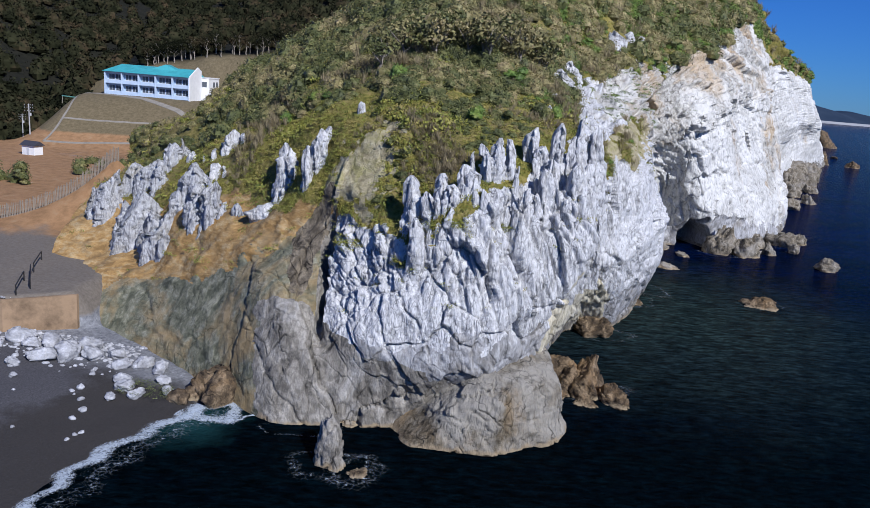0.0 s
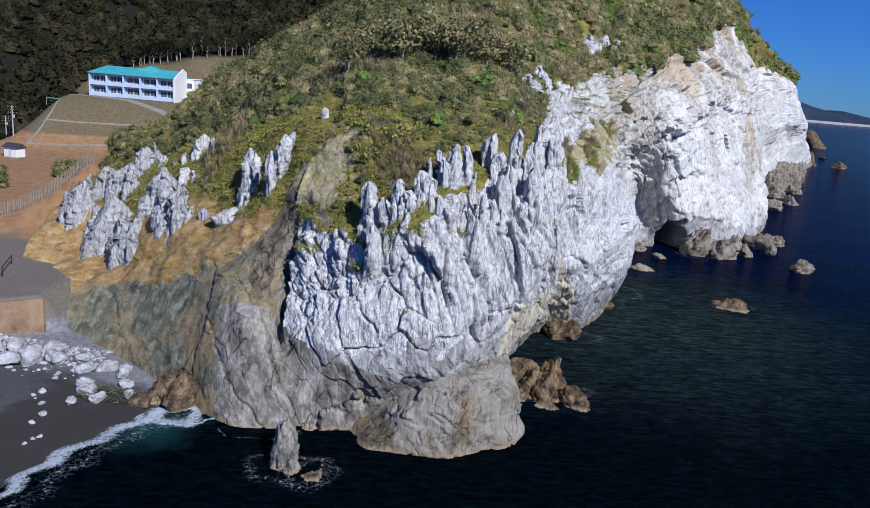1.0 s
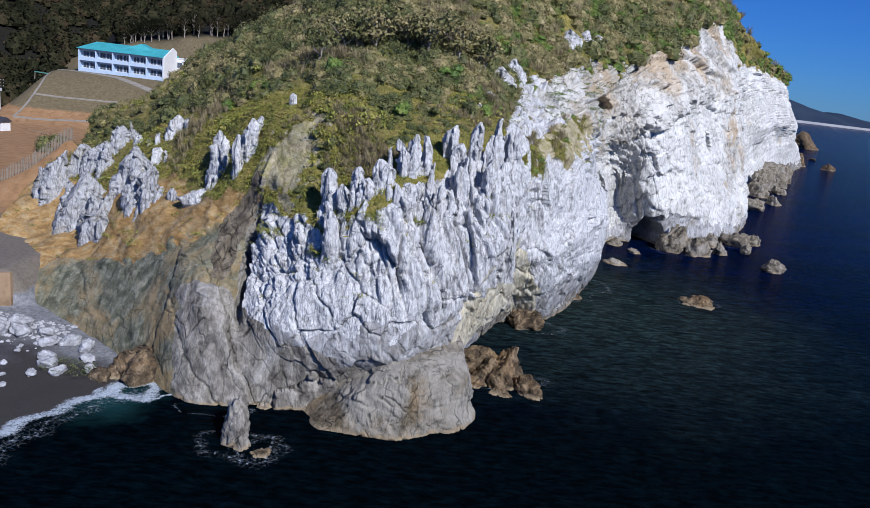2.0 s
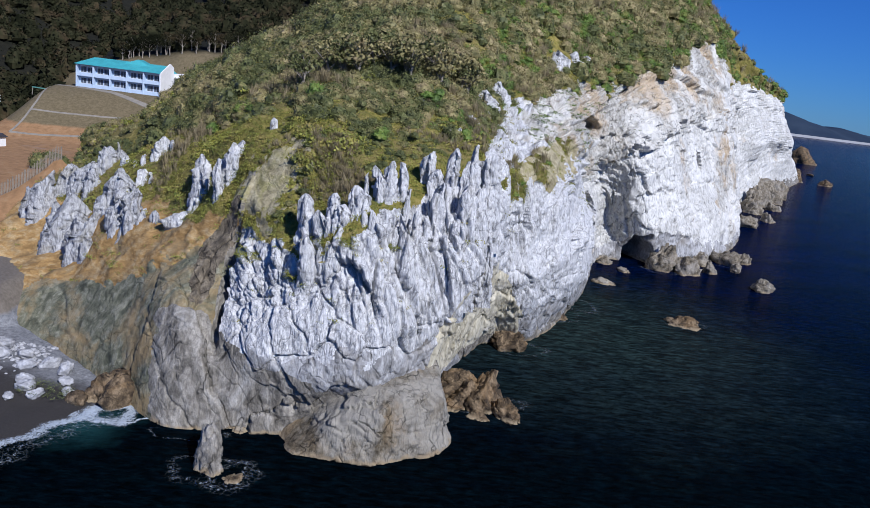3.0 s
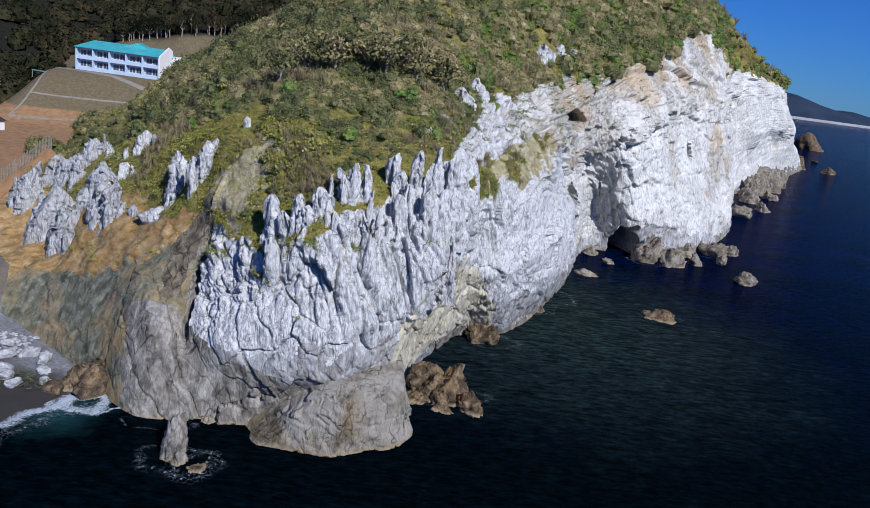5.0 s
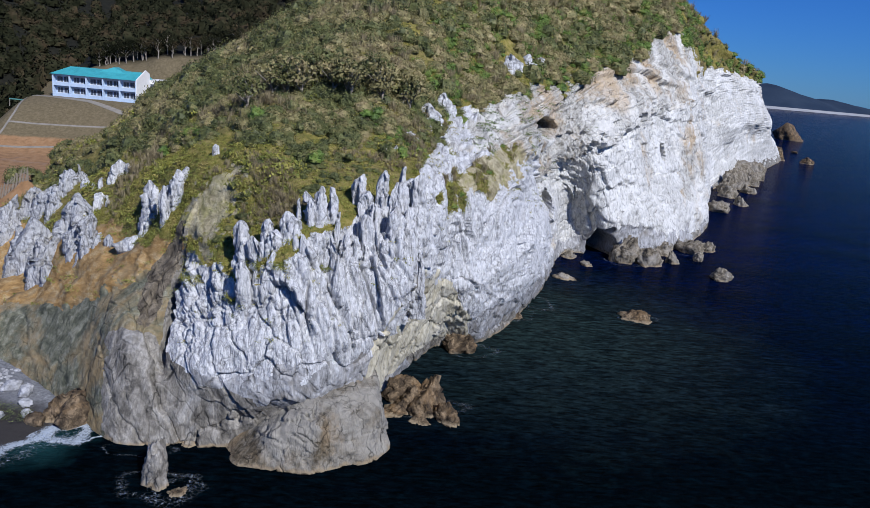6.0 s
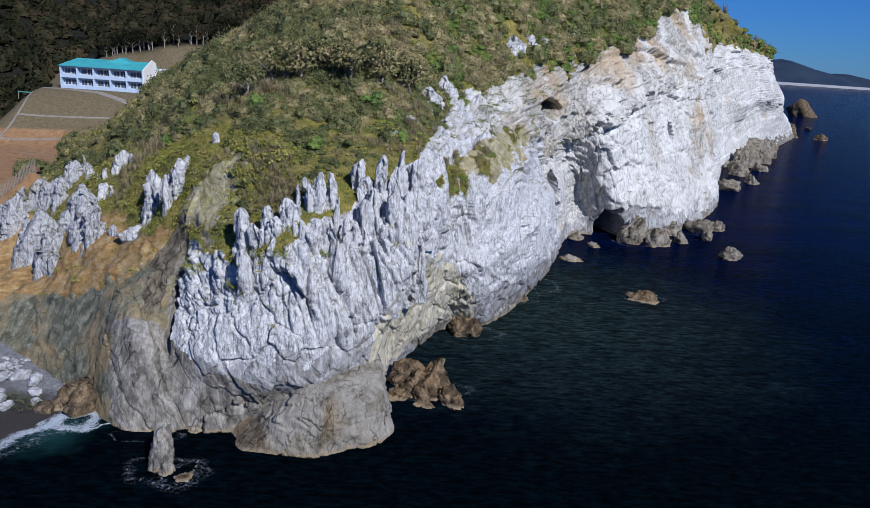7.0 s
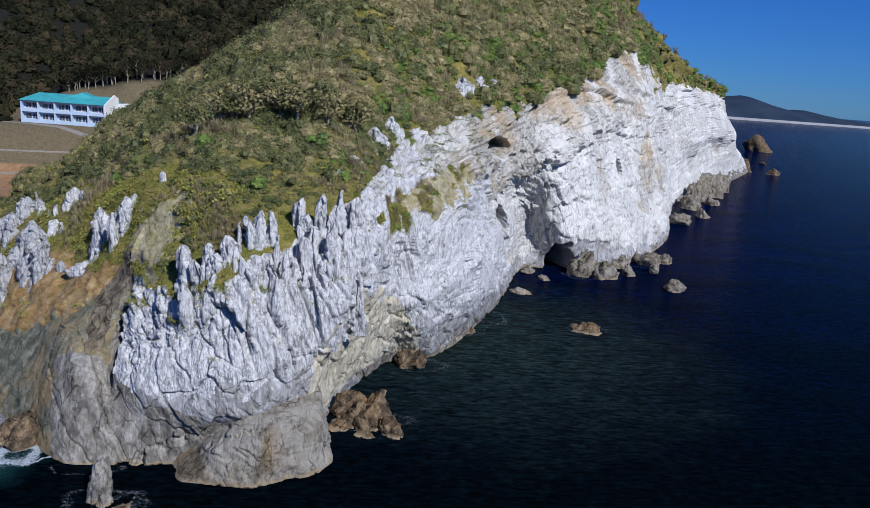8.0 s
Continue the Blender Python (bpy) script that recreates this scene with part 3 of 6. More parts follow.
N = grid_normals(P)
wob = fbm(P / 3.0, 4, 21) * 0.20 + fbm(P / 9.0, 2, 31) * 0.12
rag = smooth(8.5, 10.5, UU) * (0.35 * fbm(P / 6.0, 4, 33) + 0.05)
TOP = along([(0, 0), (3.7, 0), (4.05, 2.9), (4.35, 3.3), (4.8, 3.45), (5.1, 3.35), (5.4, 3.15), (6, 3.2), (7, 3.3), (8, 3.45), (8.6, 3.95), (9, 4.25), (10, 4.35), (11, 4.3), (12, 4.15), (13, 4.25), (13.5, 4.25), (13.75, 4.6), (14.0, 4.8), (14.3, 4.7), (14.5, 4.2), (15, 3.7), (16, 3.7), (17, 3.9), (18, 4.2), (19, 4.4)], UU)
LOW = along([(0, 9), (3.8, 9), (4.1, 2.1), (5, 1.92), (6, 1.9), (7, 1.65), (7.6, 1.1), (8.2, 0.5), (9, 0.5), (9.6, 0.6), (10.4, 0.62), (11, 0.7), (12, 0.85), (12.8, 1.0), (13.4, 0.85), (14, 0.5), (15, 0.35), (19, 0.22)], UU)
EARTH = along([(0, 1.2), (1, 1.7), (2, 2.2), (2.7, 2.75), (3.2, 3.0), (3.9, 3.3), (4.2, 3.6), (5, 9), (18, 9)], UU)
EARTH_TOP = along([(0, 4.0), (1, 3.5), (2, 3.85), (3, 3.72), (3.8, 3.42), (4.2, 3.0), (18, 0)], UU)
lime = smooth(-0.12, 0.10, TOP - VV + wob + rag) * smooth(-0.10, 0.10, VV - LOW + wob)
lime_soft = smooth(-0.12, 0.10, TOP - VV + wob + rag) * smooth(-0.6, 0.5, VV - LOW + 0.5 * wob)
under_soft = smooth(0.5, -0.6, VV - LOW + 0.5 * wob)
# a grassy shelf between the crag and the upper tier of the cliff
gap = smooth(1.0, 0.75, np.hypot((UU - 9.8) / 1.25, (VV - 3.08 - 0.10 * (UU - 9.8)) / 0.34) + 2.0 * wob + 0.55 * fbm(P / 2.4, 3, 37))
lime = lime * (1 - gap)
under = smooth(0.1, -0.1, VV - np.where(UU < 4, EARTH, LOW) + wob)
lime_soft = np.where(UU > 3.9, lime_soft * (1 - gap), lime)
under_soft = np.where(UU > 4.0, under_soft, under)
rocky = np.clip(lime + under, 0, 1)


def facets(p, seed=0, tilt=1.0):
    """Cellular noise whose cells are tilted planes: a level for each place, and how near a joint is."""
    i = np.floor(p).astype(np.int64)
    best = np.full(p.shape[:-1], 9.0)
    second = best.copy()
    level = np.zeros(p.shape[:-1])
    for dx in (-1, 0, 1):
        for dy in (-1, 0, 1):
            for dz in (-1, 0, 1):
                c = i + np.array([dx, dy, dz])
                h = PERM[(PERM[(PERM[(c[..., 0] + seed) & 255] + c[..., 1]) & 255] + c[..., 2]) & 255]
                q = p - (c + 0.5 + 0.42 * GRAD[h])
                d = np.linalg.norm(q, axis=-1)
                nearer = d < best
                second = np.where(nearer, best, np.minimum(second, d))
                plane = h / 255.0 - 0.5 + tilt * (q * GRAD[(h + 91) & 255]).sum(-1)
                level = np.where(nearer, plane, level)
                best = np.where(nearer, d, best)
    return level, second - best


def spread(a, times):
    """Round off steps that are sharper than the rock's own grain."""
    for _ in range(times):
        b = np.pad(a, 1, mode="edge")
        a = (b[:-2, 1:-1] + b[2:, 1:-1] + b[1:-1, :-2] + b[1:-1, 2:] + 2 * a) / 6
    return a


# broad shape, then flutes on the limestone and slabs on the lower rock
across = np.stack([P[..., 0] * 0.82 + P[..., 1] * 0.35, P[..., 1] * 0.5 - P[..., 0] * 0.2, P[..., 2] * 0.16 + P[..., 0] * 0.03], -1)
near = along([(0, 1), (10, 1), (13, 1.6), (15, 2.0), (19, 2.8)], UU)[..., None]
flute = ridged(across * np.array([1, 1, 1.3]) / (2.4 * near), 2, 3, 0.4)
rill = ridged(across * np.array([1, 1, 0.8]) / (0.62 * near), 3, 4, 0.5)
broad = fbm(P / (5.5 * near), 3, 11)
slab_at = np.stack([P[..., 0] * 0.8 + P[..., 2] * 0.55, P[..., 1] * 0.5, P[..., 2] * 0.4 - P[..., 0] * 0.3], -1)
slab = ridged(slab_at / 2.6, 4, 41, 0.5)
crumble = fbm(P / 0.8, 4, 51)
size = near[..., 0]
bend = 0.5 * np.stack([fbm(P / 2.2, 3, 81), fbm(P / 2.2, 3, 82), fbm(P / 2.2, 3, 83)], -1)
leant = across + np.stack([0.17 * P[..., 2], 0 * P[..., 2], 0 * P[..., 2]], -1)
lev_a, edge_a = facets((leant * np.array([1, 1, 0.9]) + 0.3 * bend) / (2.3 * near), 3, 1.0)
lev_b, edge_b = facets((leant * np.array([1, 1, 0.85]) + 0.16 * bend) / (0.85 * near), 9, 0.9)
lev_c, edge_c = facets((slab_at * np.array([1, 1, 0.7]) + 0.6 * bend) / 5.2, 5, 0.9)
lev_d, edge_d = facets((slab_at + 0.4 * bend) / 1.2, 6, 0.9)
lev_g, edge_g = facets((leant * np.array([1, 1, 0.9]) + 0.10 * bend) / (0.40 * near), 15, 1.0)
lev_h, edge_h = facets((P * np.array([1.0, 0.8, 0.8]) + 0.7 * bend) / 3.1, 16, 1.0)
fin = 0.85 * lev_a + 0.46 * lev_b + 0.17 * lev_g - 0.55 * smooth(0.10, 0.0, edge_a) - 0.26 * smooth(0.20, 0.0, edge_b) - 0.09 * smooth(0.3, 0, edge_g) + 0.06 * rill
dome = 0.40 * lev_h + 0.12 * lev_b + 0.08 * lev_g - 0.34 * smooth(0.06, 0.0, edge_h) - 0.10 * smooth(0.12, 0, edge_b) - 0.05 * smooth(0.25, 0, edge_g)
slabs = 0.50 * lev_c + 0.16 * lev_d - 0.28 * smooth(0.035, 0.0, edge_c) - 0.06 * smooth(0.1, 0, edge_d)
flow = smooth(-0.25, 0.25, VV + 0.8 * wob - along([(4, 2.35), (5.2, 2.6), (5.6, 2.75), (6.0, 2.45), (6.6, 2.15), (7.5, 1.9), (9, 1.7)], UU))
tier = smooth(11.0, 11.8, UU)
move = lime_soft * (1 - tier) * (0.30 * flow * (flute - 0.2) + 0.42 * broad + flow * np.where(UU > 7.4, spread(fin, 1), fin) + (1 - flow) * dome + 0.03 * crumble)
move += under_soft * along([(0, 0.4), (2.6, 0.5), (3.4, 0.9), (19, 1)], UU) * (0.05 * (slab - 0.3) + 0.35 * broad + slabs + 0.05 * crumble)
move -= 2.4 * np.exp(-((UU - 4.02 - 0.08 * (VV - 2.5) + 0.5 * wob) / 0.06) ** 2) * smooth(1.5, 2.4, VV) * smooth(3.3, 2.9, VV)
# the cliff: a rough upper tier that juts over a smooth bright face along a slanting ledge
root = np.sqrt(size)
lev_e, edge_e = facets((P * np.array([1.0, 0.7, 1.1]) + np.array([0.5, 0, 0]) * P[..., 2:] + 1.2 * bend) / (3.6 * near), 12, 0.9)
lev_f, edge_f = facets((P * np.array([1.0, 0.7, 1.2]) + 0.8 * bend) / (1.15 * near), 13, 1.0)
lev_i, edge_i = facets((P * np.array([1.0, 0.8, 0.5]) + np.array([0.35, 0, 0]) * P[..., 2:] + 0.5 * bend) / (2.2 * near), 17, 0.9)
brow = along([(9.5, 3.35), (11, 3.08), (12, 2.82), (13, 2.58), (14, 2.82), (15, 2.85), (16, 2.9), (19, 2.9)], UU) + 1.1 * wob + 0.12 * fbm(P / 7.0, 3, 44)
jut = along([(10, 1), (12.6, 1.1), (13.2, 0.55), (13.8, 0.8), (14.4, 0.25), (19, 0.2)], UU)
upper = smooth(-0.04, 0.06, VV - brow)
rough_tier = 0.85 * lev_e + 0.42 * lev_f - 0.35 * smooth(0.05, 0, edge_e) - 0.14 * smooth(0.08, 0, edge_f) + 0.08 * crumble
bright_face = 0.60 * lev_e + 0.34 * lev_i + 0.16 * lev_f - 0.25 * smooth(0.03, 0, edge_e) - 0.20 * smooth(0.04, 0, edge_i) - 0.05 * smooth(0.06, 0, edge_f) + 0.10 * (rill - 0.2)
move += lime * tier * root * (spread(upper * rough_tier + (1 - upper) * bright_face, 1) + 0.25 * broad)
move += lime * tier * root * jut * (1.0 * upper * smooth(0.9, 0.15, VV - brow) - 0.7 * smooth(-0.5, -0.03, VV - brow) * smooth(0.05, -0.05, VV - brow))
move += (1 - rocky) * (0.9 * fbm(P / 9, 3, 61) + 0.18 * fbm(P / 1.6, 3, 62))
P = P + N * (move * smooth(7, 5.5, VV))[..., None]


def dent(x, y, z, rx, rz, depth):
    """Hollow out the rock round a place."""
    global P
    d = np.sqrt(((P[..., 0] - x) / rx) ** 2 + ((P[..., 1] - y) / (rx * 2.2)) ** 2 + ((P[..., 2] - z) / rz) ** 2) + 0.22 * fbm(P / (0.8 * rx), 2, 95)
    P = P + np.array([-0.25, 1.0, 0.05]) * (depth * smooth(1.0, 0.45, d))[..., None]


dent(58.4, 141.0, 1.4, 3.4, 5.0, 12.0)
dent(40.6, 122.0, 26.5, 4.6, 2.3, 9.0)
dent(41.9, 123.2, 13.6, 2.2, 5.2, 13.0)
dent(76.0, 164.0, 21.0, 1.3, 3.4, 6.0)

N = grid_normals(P)

face_u = (UU[:-1, :-1] + UU[1:, 1:]) / 2
region = np.zeros(lime.shape, int)
region[(VV < EARTH_TOP + wob) & (UU < 4.6)] = 3
region[(UU < 2.75 + 0.6 * wob) & (VV < EARTH + wob)] = 4
region[(under > 0.5) & (UU >= 2.75 + 0.6 * wob)] = 2
region[(np.hypot((UU - 4.3) / 0.60, (VV - 4.02) / 0.55) + 2.6 * wob + 0.5 * fbm(P / 1.1, 3, 38) < 1)] = 9
region[(np.hypot((UU - 3.62 - 0.3 * (VV - 3)) / 0.34, (VV - 3.05) / 0.75) + 1.6 * wob < 1)] = 8
region[lime > 0.5] = 1
region[(gap > 0.5) & (UU > 8.4) & (UU < 11.2) & (UU + 2.2 * fbm(P / 3.0, 3, 39) > 9.7)] = 9
region[(UU > 6.6 + 0.42 * VV + 0.8 * wob) & (UU < 9.7 + 0.8 * wob) & (VV > 0.35) & (VV < along([(6.5, 1.0), (7.2, 1.5), (7.7, 1.85), (8.2, 2.1), (9, 1.7), (9.8, 0.8), (19, 0)], UU) + 1.2 * wob)] = 6
region[(UU > 4.9) & (UU < 8.2) & (VV < LOW + 0.12 - 1.5 * wob) & (VV > LOW - along([(0, 0.35), (5, 0.25), (6, 0.5), (7.5, 1.0), (19, 0.5)], UU) + 1.5 * wob) & (region != 6)] = 7
region[(under > 0.5) & (UU > 9.7) & (UU < 15.5) & (VV > 0.3 + 0.8 * wob)] = 7
region[(lime > 0.5) & (UU > along([(0, 11.6), (3.1, 11.5), (3.5, 9.6), (5, 8.9)], VV) + 1.5 * wob) & (region != 6)] = 5
region[(region == 5) & (UU < 14.7) & (VV > brow + 0.1 * fbm(P / 2.0, 2, 46))] = 10
region[(region == 5) & (np.hypot((UU - 14.65) / 0.34, (VV - 1.75) / 0.75) + 2.2 * wob + 0.4 * fbm(P / 4.0, 3, 47) < 1)] = 10
region[(region == 2) & (UU < 3.9) & (VV > along([(2.3, 1.5), (3, 2.05), (3.6, 2.2), (4, 2.0)], UU) + 0.8 * wob)] = 4
region = region[:-1, :-1]
index = np.arange(P.shape[0] * P.shape[1]).reshape(P.shape[:2])
QUADS = np.stack([index[:-1, :-1], index[1:, :-1], index[1:, 1:], index[:-1, 1:]], -1)
FLAT = P.reshape(-1, 3)
for number, name, material, label, category in (
        (0, "grassy_hillside", turf, "steep hillside of dry grass and low scrub", "hillside"),
        (1, "limestone_crag", limestone, "jagged fluted bluish-white limestone crag above the sea", "crag"),
        (5, "white_cliff", white_limestone, "sunlit white limestone sea cliff with ochre stains", "cliff"),
        (10, "upper_cliff_tier", tier_rock, "rough grey-white upper tier of the sea cliff, stained ochre", "cliff"),
        (6, "undercut_wall", cream_rock, "smooth cream and grey undercut rock wall by the sea", "rock"),
        (7, "pale_rock_apron", pale_rock, "pale grey cracked rock apron under the white crag", "rock"),
        (2, "brown_rock_foot", grey_rock, "smooth grey-brown rock at the foot of the crag", "rock"),
        (3, "earth_bank", earth, "bare ochre earth bank below the crags", "bank"),
        (8, "gully_rock", gully_rock, "dark brown cracked rock in the gully beside the crag", "rock"),
        (9, "bare_slope", bare_slope, "bare tan weathered rock slope in the grass", "rock"),
        (4, "grey_rock_wall", dark_wall, "grey-green weathered rock wall above the beach", "rock")):
    quads = QUADS[region == number]
    used, quads = np.unique(quads, return_inverse=True)
    tagged(mesh_object(name, FLAT[used], quads.reshape(-1, 4), material, flat=number in (1, 2, 4, 5, 6, 7, 8, 9, 10)), label, category, kind="structure")


# ---- loose rocks ----
def facet_rock(seed, planes=16, rough=0.07, fine=(22, 16)):
    """Unit rock: a blunt many-sided stone with worn faces."""
    r = np.random.RandomState(seed)
    th = np.linspace(0, 2 * np.pi, fine[0], endpoint=False)
    ph = np.linspace(0, np.pi, fine[1])
    t, f = np.meshgrid(th, ph, indexing="ij")
    d = np.stack([np.cos(t) * np.sin(f), np.sin(t) * np.sin(f), np.cos(f)], -1)
    ns = r.normal(size=(planes, 3))
    ns /= np.linalg.norm(ns, axis=1)[:, None]
    k = r.uniform(0.72, 1.0, planes)
    dots = np.maximum(d @ ns.T, 0.05)
    rad = np.min(k / dots, axis=-1)
    rad = np.minimum(rad, 1.25)
    rad = rad * (1 + rough * fbm(d * 2.2, 4, seed) + rough * 0.7 * ridged(d * 3.1, 3, seed + 5))
    rad[:, 0], rad[:, -1] = rad[:, 0].mean(), rad[:, -1].mean()
    p = d * rad[..., None]
    a = np.arange(fine[0] * fine[1]).reshape(fine)
    b = np.roll(a, -1, axis=0)
    faces = np.stack([a[:, :-1], a[:, 1:], b[:, 1:], b[:, :-1]], -1).reshape(-1, 4)
    return p.reshape(-1, 3), faces


def rock_thing(name, seed, at, size, turn, material, label, category="rock", group="", planes=16, rough=0.07, fine=(22, 16), tip=(0, 0)):
    p, faces = facet_rock(seed, planes, rough, fine)
    m = np.array(Euler((radians(tip[0]), radians(tip[1]), radians(turn))).to_matrix())
    v = (p * np.array(size)) @ m.T
    s = min(size)
    if s > 0.25:
        q = v + np.array(at) + 0.4 * s * np.stack([fbm(v / s, 2, 86), fbm(v / s, 2, 87), fbm(v / s, 2, 88)], -1)
        lev, edge = facets(q / (0.6 * s), 2, 1.0)
        jag = 0.07 if max(size) > 5 else 0.17
        v = v * (1 + jag * lev - 0.4 * jag * smooth(0.06, 0, edge))[:, None]
        if max(size) > 5:
            lev, edge = facets(v / 0.9, 8, 1.0)
            v = v * (1 + 0.014 * lev - 0.010 * smooth(0.08, 0, edge))[:, None]
    ob = mesh_object(name, v, faces, material, flat=s > 0.25)
    ob.location = at
    return tagged(ob, label, category, group)


def sea_boulder():
    """A long wedge with a steep front, a sloping top and a rounded seaward end."""
    nt, nf = 210, 130
    t, f = np.meshgrid(np.linspace(0, 2 * np.pi, nt, endpoint=False), np.linspace(0, np.pi, nf), indexing="ij")
    d = np.stack([np.cos(t) * np.sin(f), np.sin(t) * np.sin(f), np.cos(f)], -1)
    rad = np.full(t.shape, 9.0)
    for way, off in (((-0.12, -0.95, 0.28), 4.4), ((0.45, -0.87, 0.22), 4.2), ((0.85, -0.50, 0.16), 5.6), ((0.97, 0.15, 0.20), 6.6), ((-0.80, -0.58, 0.16), 7.4), ((-0.58, -0.32, 0.75), 4.3), ((-0.30, -0.50, 0.81), 4.35),
                     ((-0.05, -0.30, 0.95), 4.6), ((0.20, -0.22, 0.95), 5.0), ((0.55, -0.35, 0.76), 5.8), ((0, 1, 0), 5.0), ((0, 0, -1), 3.0)):
        rad = np.minimum(rad, off / np.maximum(d @ Vector(way).normalized(), 0.08))
    for _ in range(3):
        rad = (np.roll(rad, 1, 0) + np.roll(rad, -1, 0) + 2 * rad) / 4
        rad[:, 1:-1] = (rad[:, :-2] + rad[:, 2:] + 2 * rad[:, 1:-1]) / 4
    v = d * rad[..., None]
    warp = 0.8 * np.stack([fbm(v / 2.6, 3, 86), fbm(v / 2.6, 3, 87), fbm(v / 2.6, 3, 88)], -1)
    tilted = v * np.array([0.8, 0.8, 1.0]) + np.stack([0.9 * v[..., 2], 0 * t, -0.5 * v[..., 0]], -1) + warp
    lev, edge = facets(tilted / 3.4, 2, 0.9)
    lev_s, edge_s = facets(tilted / 0.8, 8, 1.0)
    v = v + d * (0.30 * lev - 0.22 * smooth(0.025, 0, edge) + 0.09 * lev_s - 0.05 * smooth(0.07, 0, edge_s) + 0.25 * fbm(v / 3.0, 4, 21))[..., None]
    v[:, 0], v[:, -1] = v[:, 0].mean(0), v[:, -1].mean(0)
    a = np.arange(nt * nf).reshape(nt, nf)
    b = np.roll(a, -1, axis=0)
    faces = np.stack([a[:, :-1], a[:, 1:], b[:, 1:], b[:, :-1]], -1).reshape(-1, 4)
    ob = mesh_object("sea_boulder", v.reshape(-1, 3), faces, boulder_rock, flat=True)
    ob.location = (10.3, 58.2, 1.0)
    return tagged(ob, "huge rounded grey-brown boulder at the water's edge", "boulder")


sea_boulder()
rock_thing("rock_pillar", 12, (-1.9, 51.0, 0.5), (1.05, 1.3, 2.3), 30, grey_rock, "short leaning grey rock pillar standing in the sea", "rock", planes=14, fine=(48, 40), tip=(-14, 6))
SEA_ROCKS = [
    (20.9, 67.6, 0.1, 1.5, 2.1, 2.6), (18.5, 69.2, 0.0, 2.0, 1.6, 1.9), (22.7, 65.6, -0.2, 0.9, 1.9, 1.5), (17.9, 66.6, -0.3, 2.0, 1.5, 0.9), (20.2, 64.6, -0.3, 1.7, 1.1, 0.6), (19.4, 67.4, 0.0, 1.2, 1.4, 1.7),
    (25.6, 85.0, 0.2, 1.9, 1.7, 2.0), (33.2, 100.0, 0.3, 2.0, 2.0, 2.2),
]
for k, (x, y, z, a, b, h) in enumerate(SEA_ROCKS):
    rock_thing("sea_rock", 30 + k, (x, y, z), (a, b, h), 25 * k - 20, brown_rock, "wet rust-brown rock below the crag, awash at its foot", "rock", "rocks below the crag", 10, 0.06, (60, 44), (16 * (k % 3) - 22, 14 * (k % 2)))
OFFSHORE = [
    (54.1, 102.5, -0.4, 2.5, 1.7, 1.3), (78.9, 130.0, -0.2, 2.1, 1.7, 1.7), (62.4, 139.0, 0.3, 2.2, 2.2, 3.8), (66.6, 137.6, 0.2, 2.3, 2.0, 2.4), (73.6, 148.5, 0.2, 2.2, 2.0, 2.2),
    (73.0, 140.6, 0, 1.3, 1.2, 1.9), (81.1, 152.1, 0.2, 3.0, 2.4, 2.6), (79.8, 144.2, 0, 1.0, 1.0, 1.5), (85.7, 154.3, 0, 1.3, 1.2, 2.0), (50.9, 138.5, 0, 1.3, 1.2, 1.1),
]
FAR_ROCKS = [
    (53.5, 133.5, -0.2, 1.5, 1.1, 0.7), (46.8, 123.0, -0.2, 1.7, 1.2, 0.9), (112.6, 211.5, 0, 3.4, 3.0, 2.6), (124.9, 225.0, 0, 2.2, 2.0, 2.4), (148.7, 288.0, 0.5, 6, 6, 10), (157.1, 292.0, 0, 4.6, 4, 5.5),
    (142.2, 257.0, 0, 2.4, 2, 2.2), (132.0, 252.0, 0, 2.6, 3.0, 4.5), (139.5, 266.0, 0, 3.2, 3.5, 7.5), (146.0, 276.0, 0, 3.0, 3.0, 6.0), (128.0, 243.0, 0, 3.0, 2.6, 3.6), (152.0, 281.0, 0, 4.0, 3.6, 4.6), (163.0, 300.0, 0, 4.5, 4.0, 6.5), (336.6, 609.0, 0, 11, 8, 10), (238.5, 396.0, 0, 3.6, 3, 2.6), (267.8, 467.0, 0, 2.6, 2, 1.2), (221.9, 408.0, 0, 7, 6, 6), (189.2, 370.0, 1, 8, 8, 10), (205, 390.0, 0, 7, 7, 9),
    (0.2, 49.6, -0.25, 0.8, 0.7, 0.45),
]
for k, (x, y, z, a, b, h) in enumerate(OFFSHORE + FAR_ROCKS):
    rock_thing("offshore_rock", 60 + k, (x, y, z), (a, b, h), 47 * k, tan_rock if 110 < y < 320 else brown_rock, "weathered brown rock standing in the sea under the cliff", "rock", "rocks off the cliff", 10, 0.14, (44, 30), (8 * (k % 3) - 6, 7 * (k % 2)))


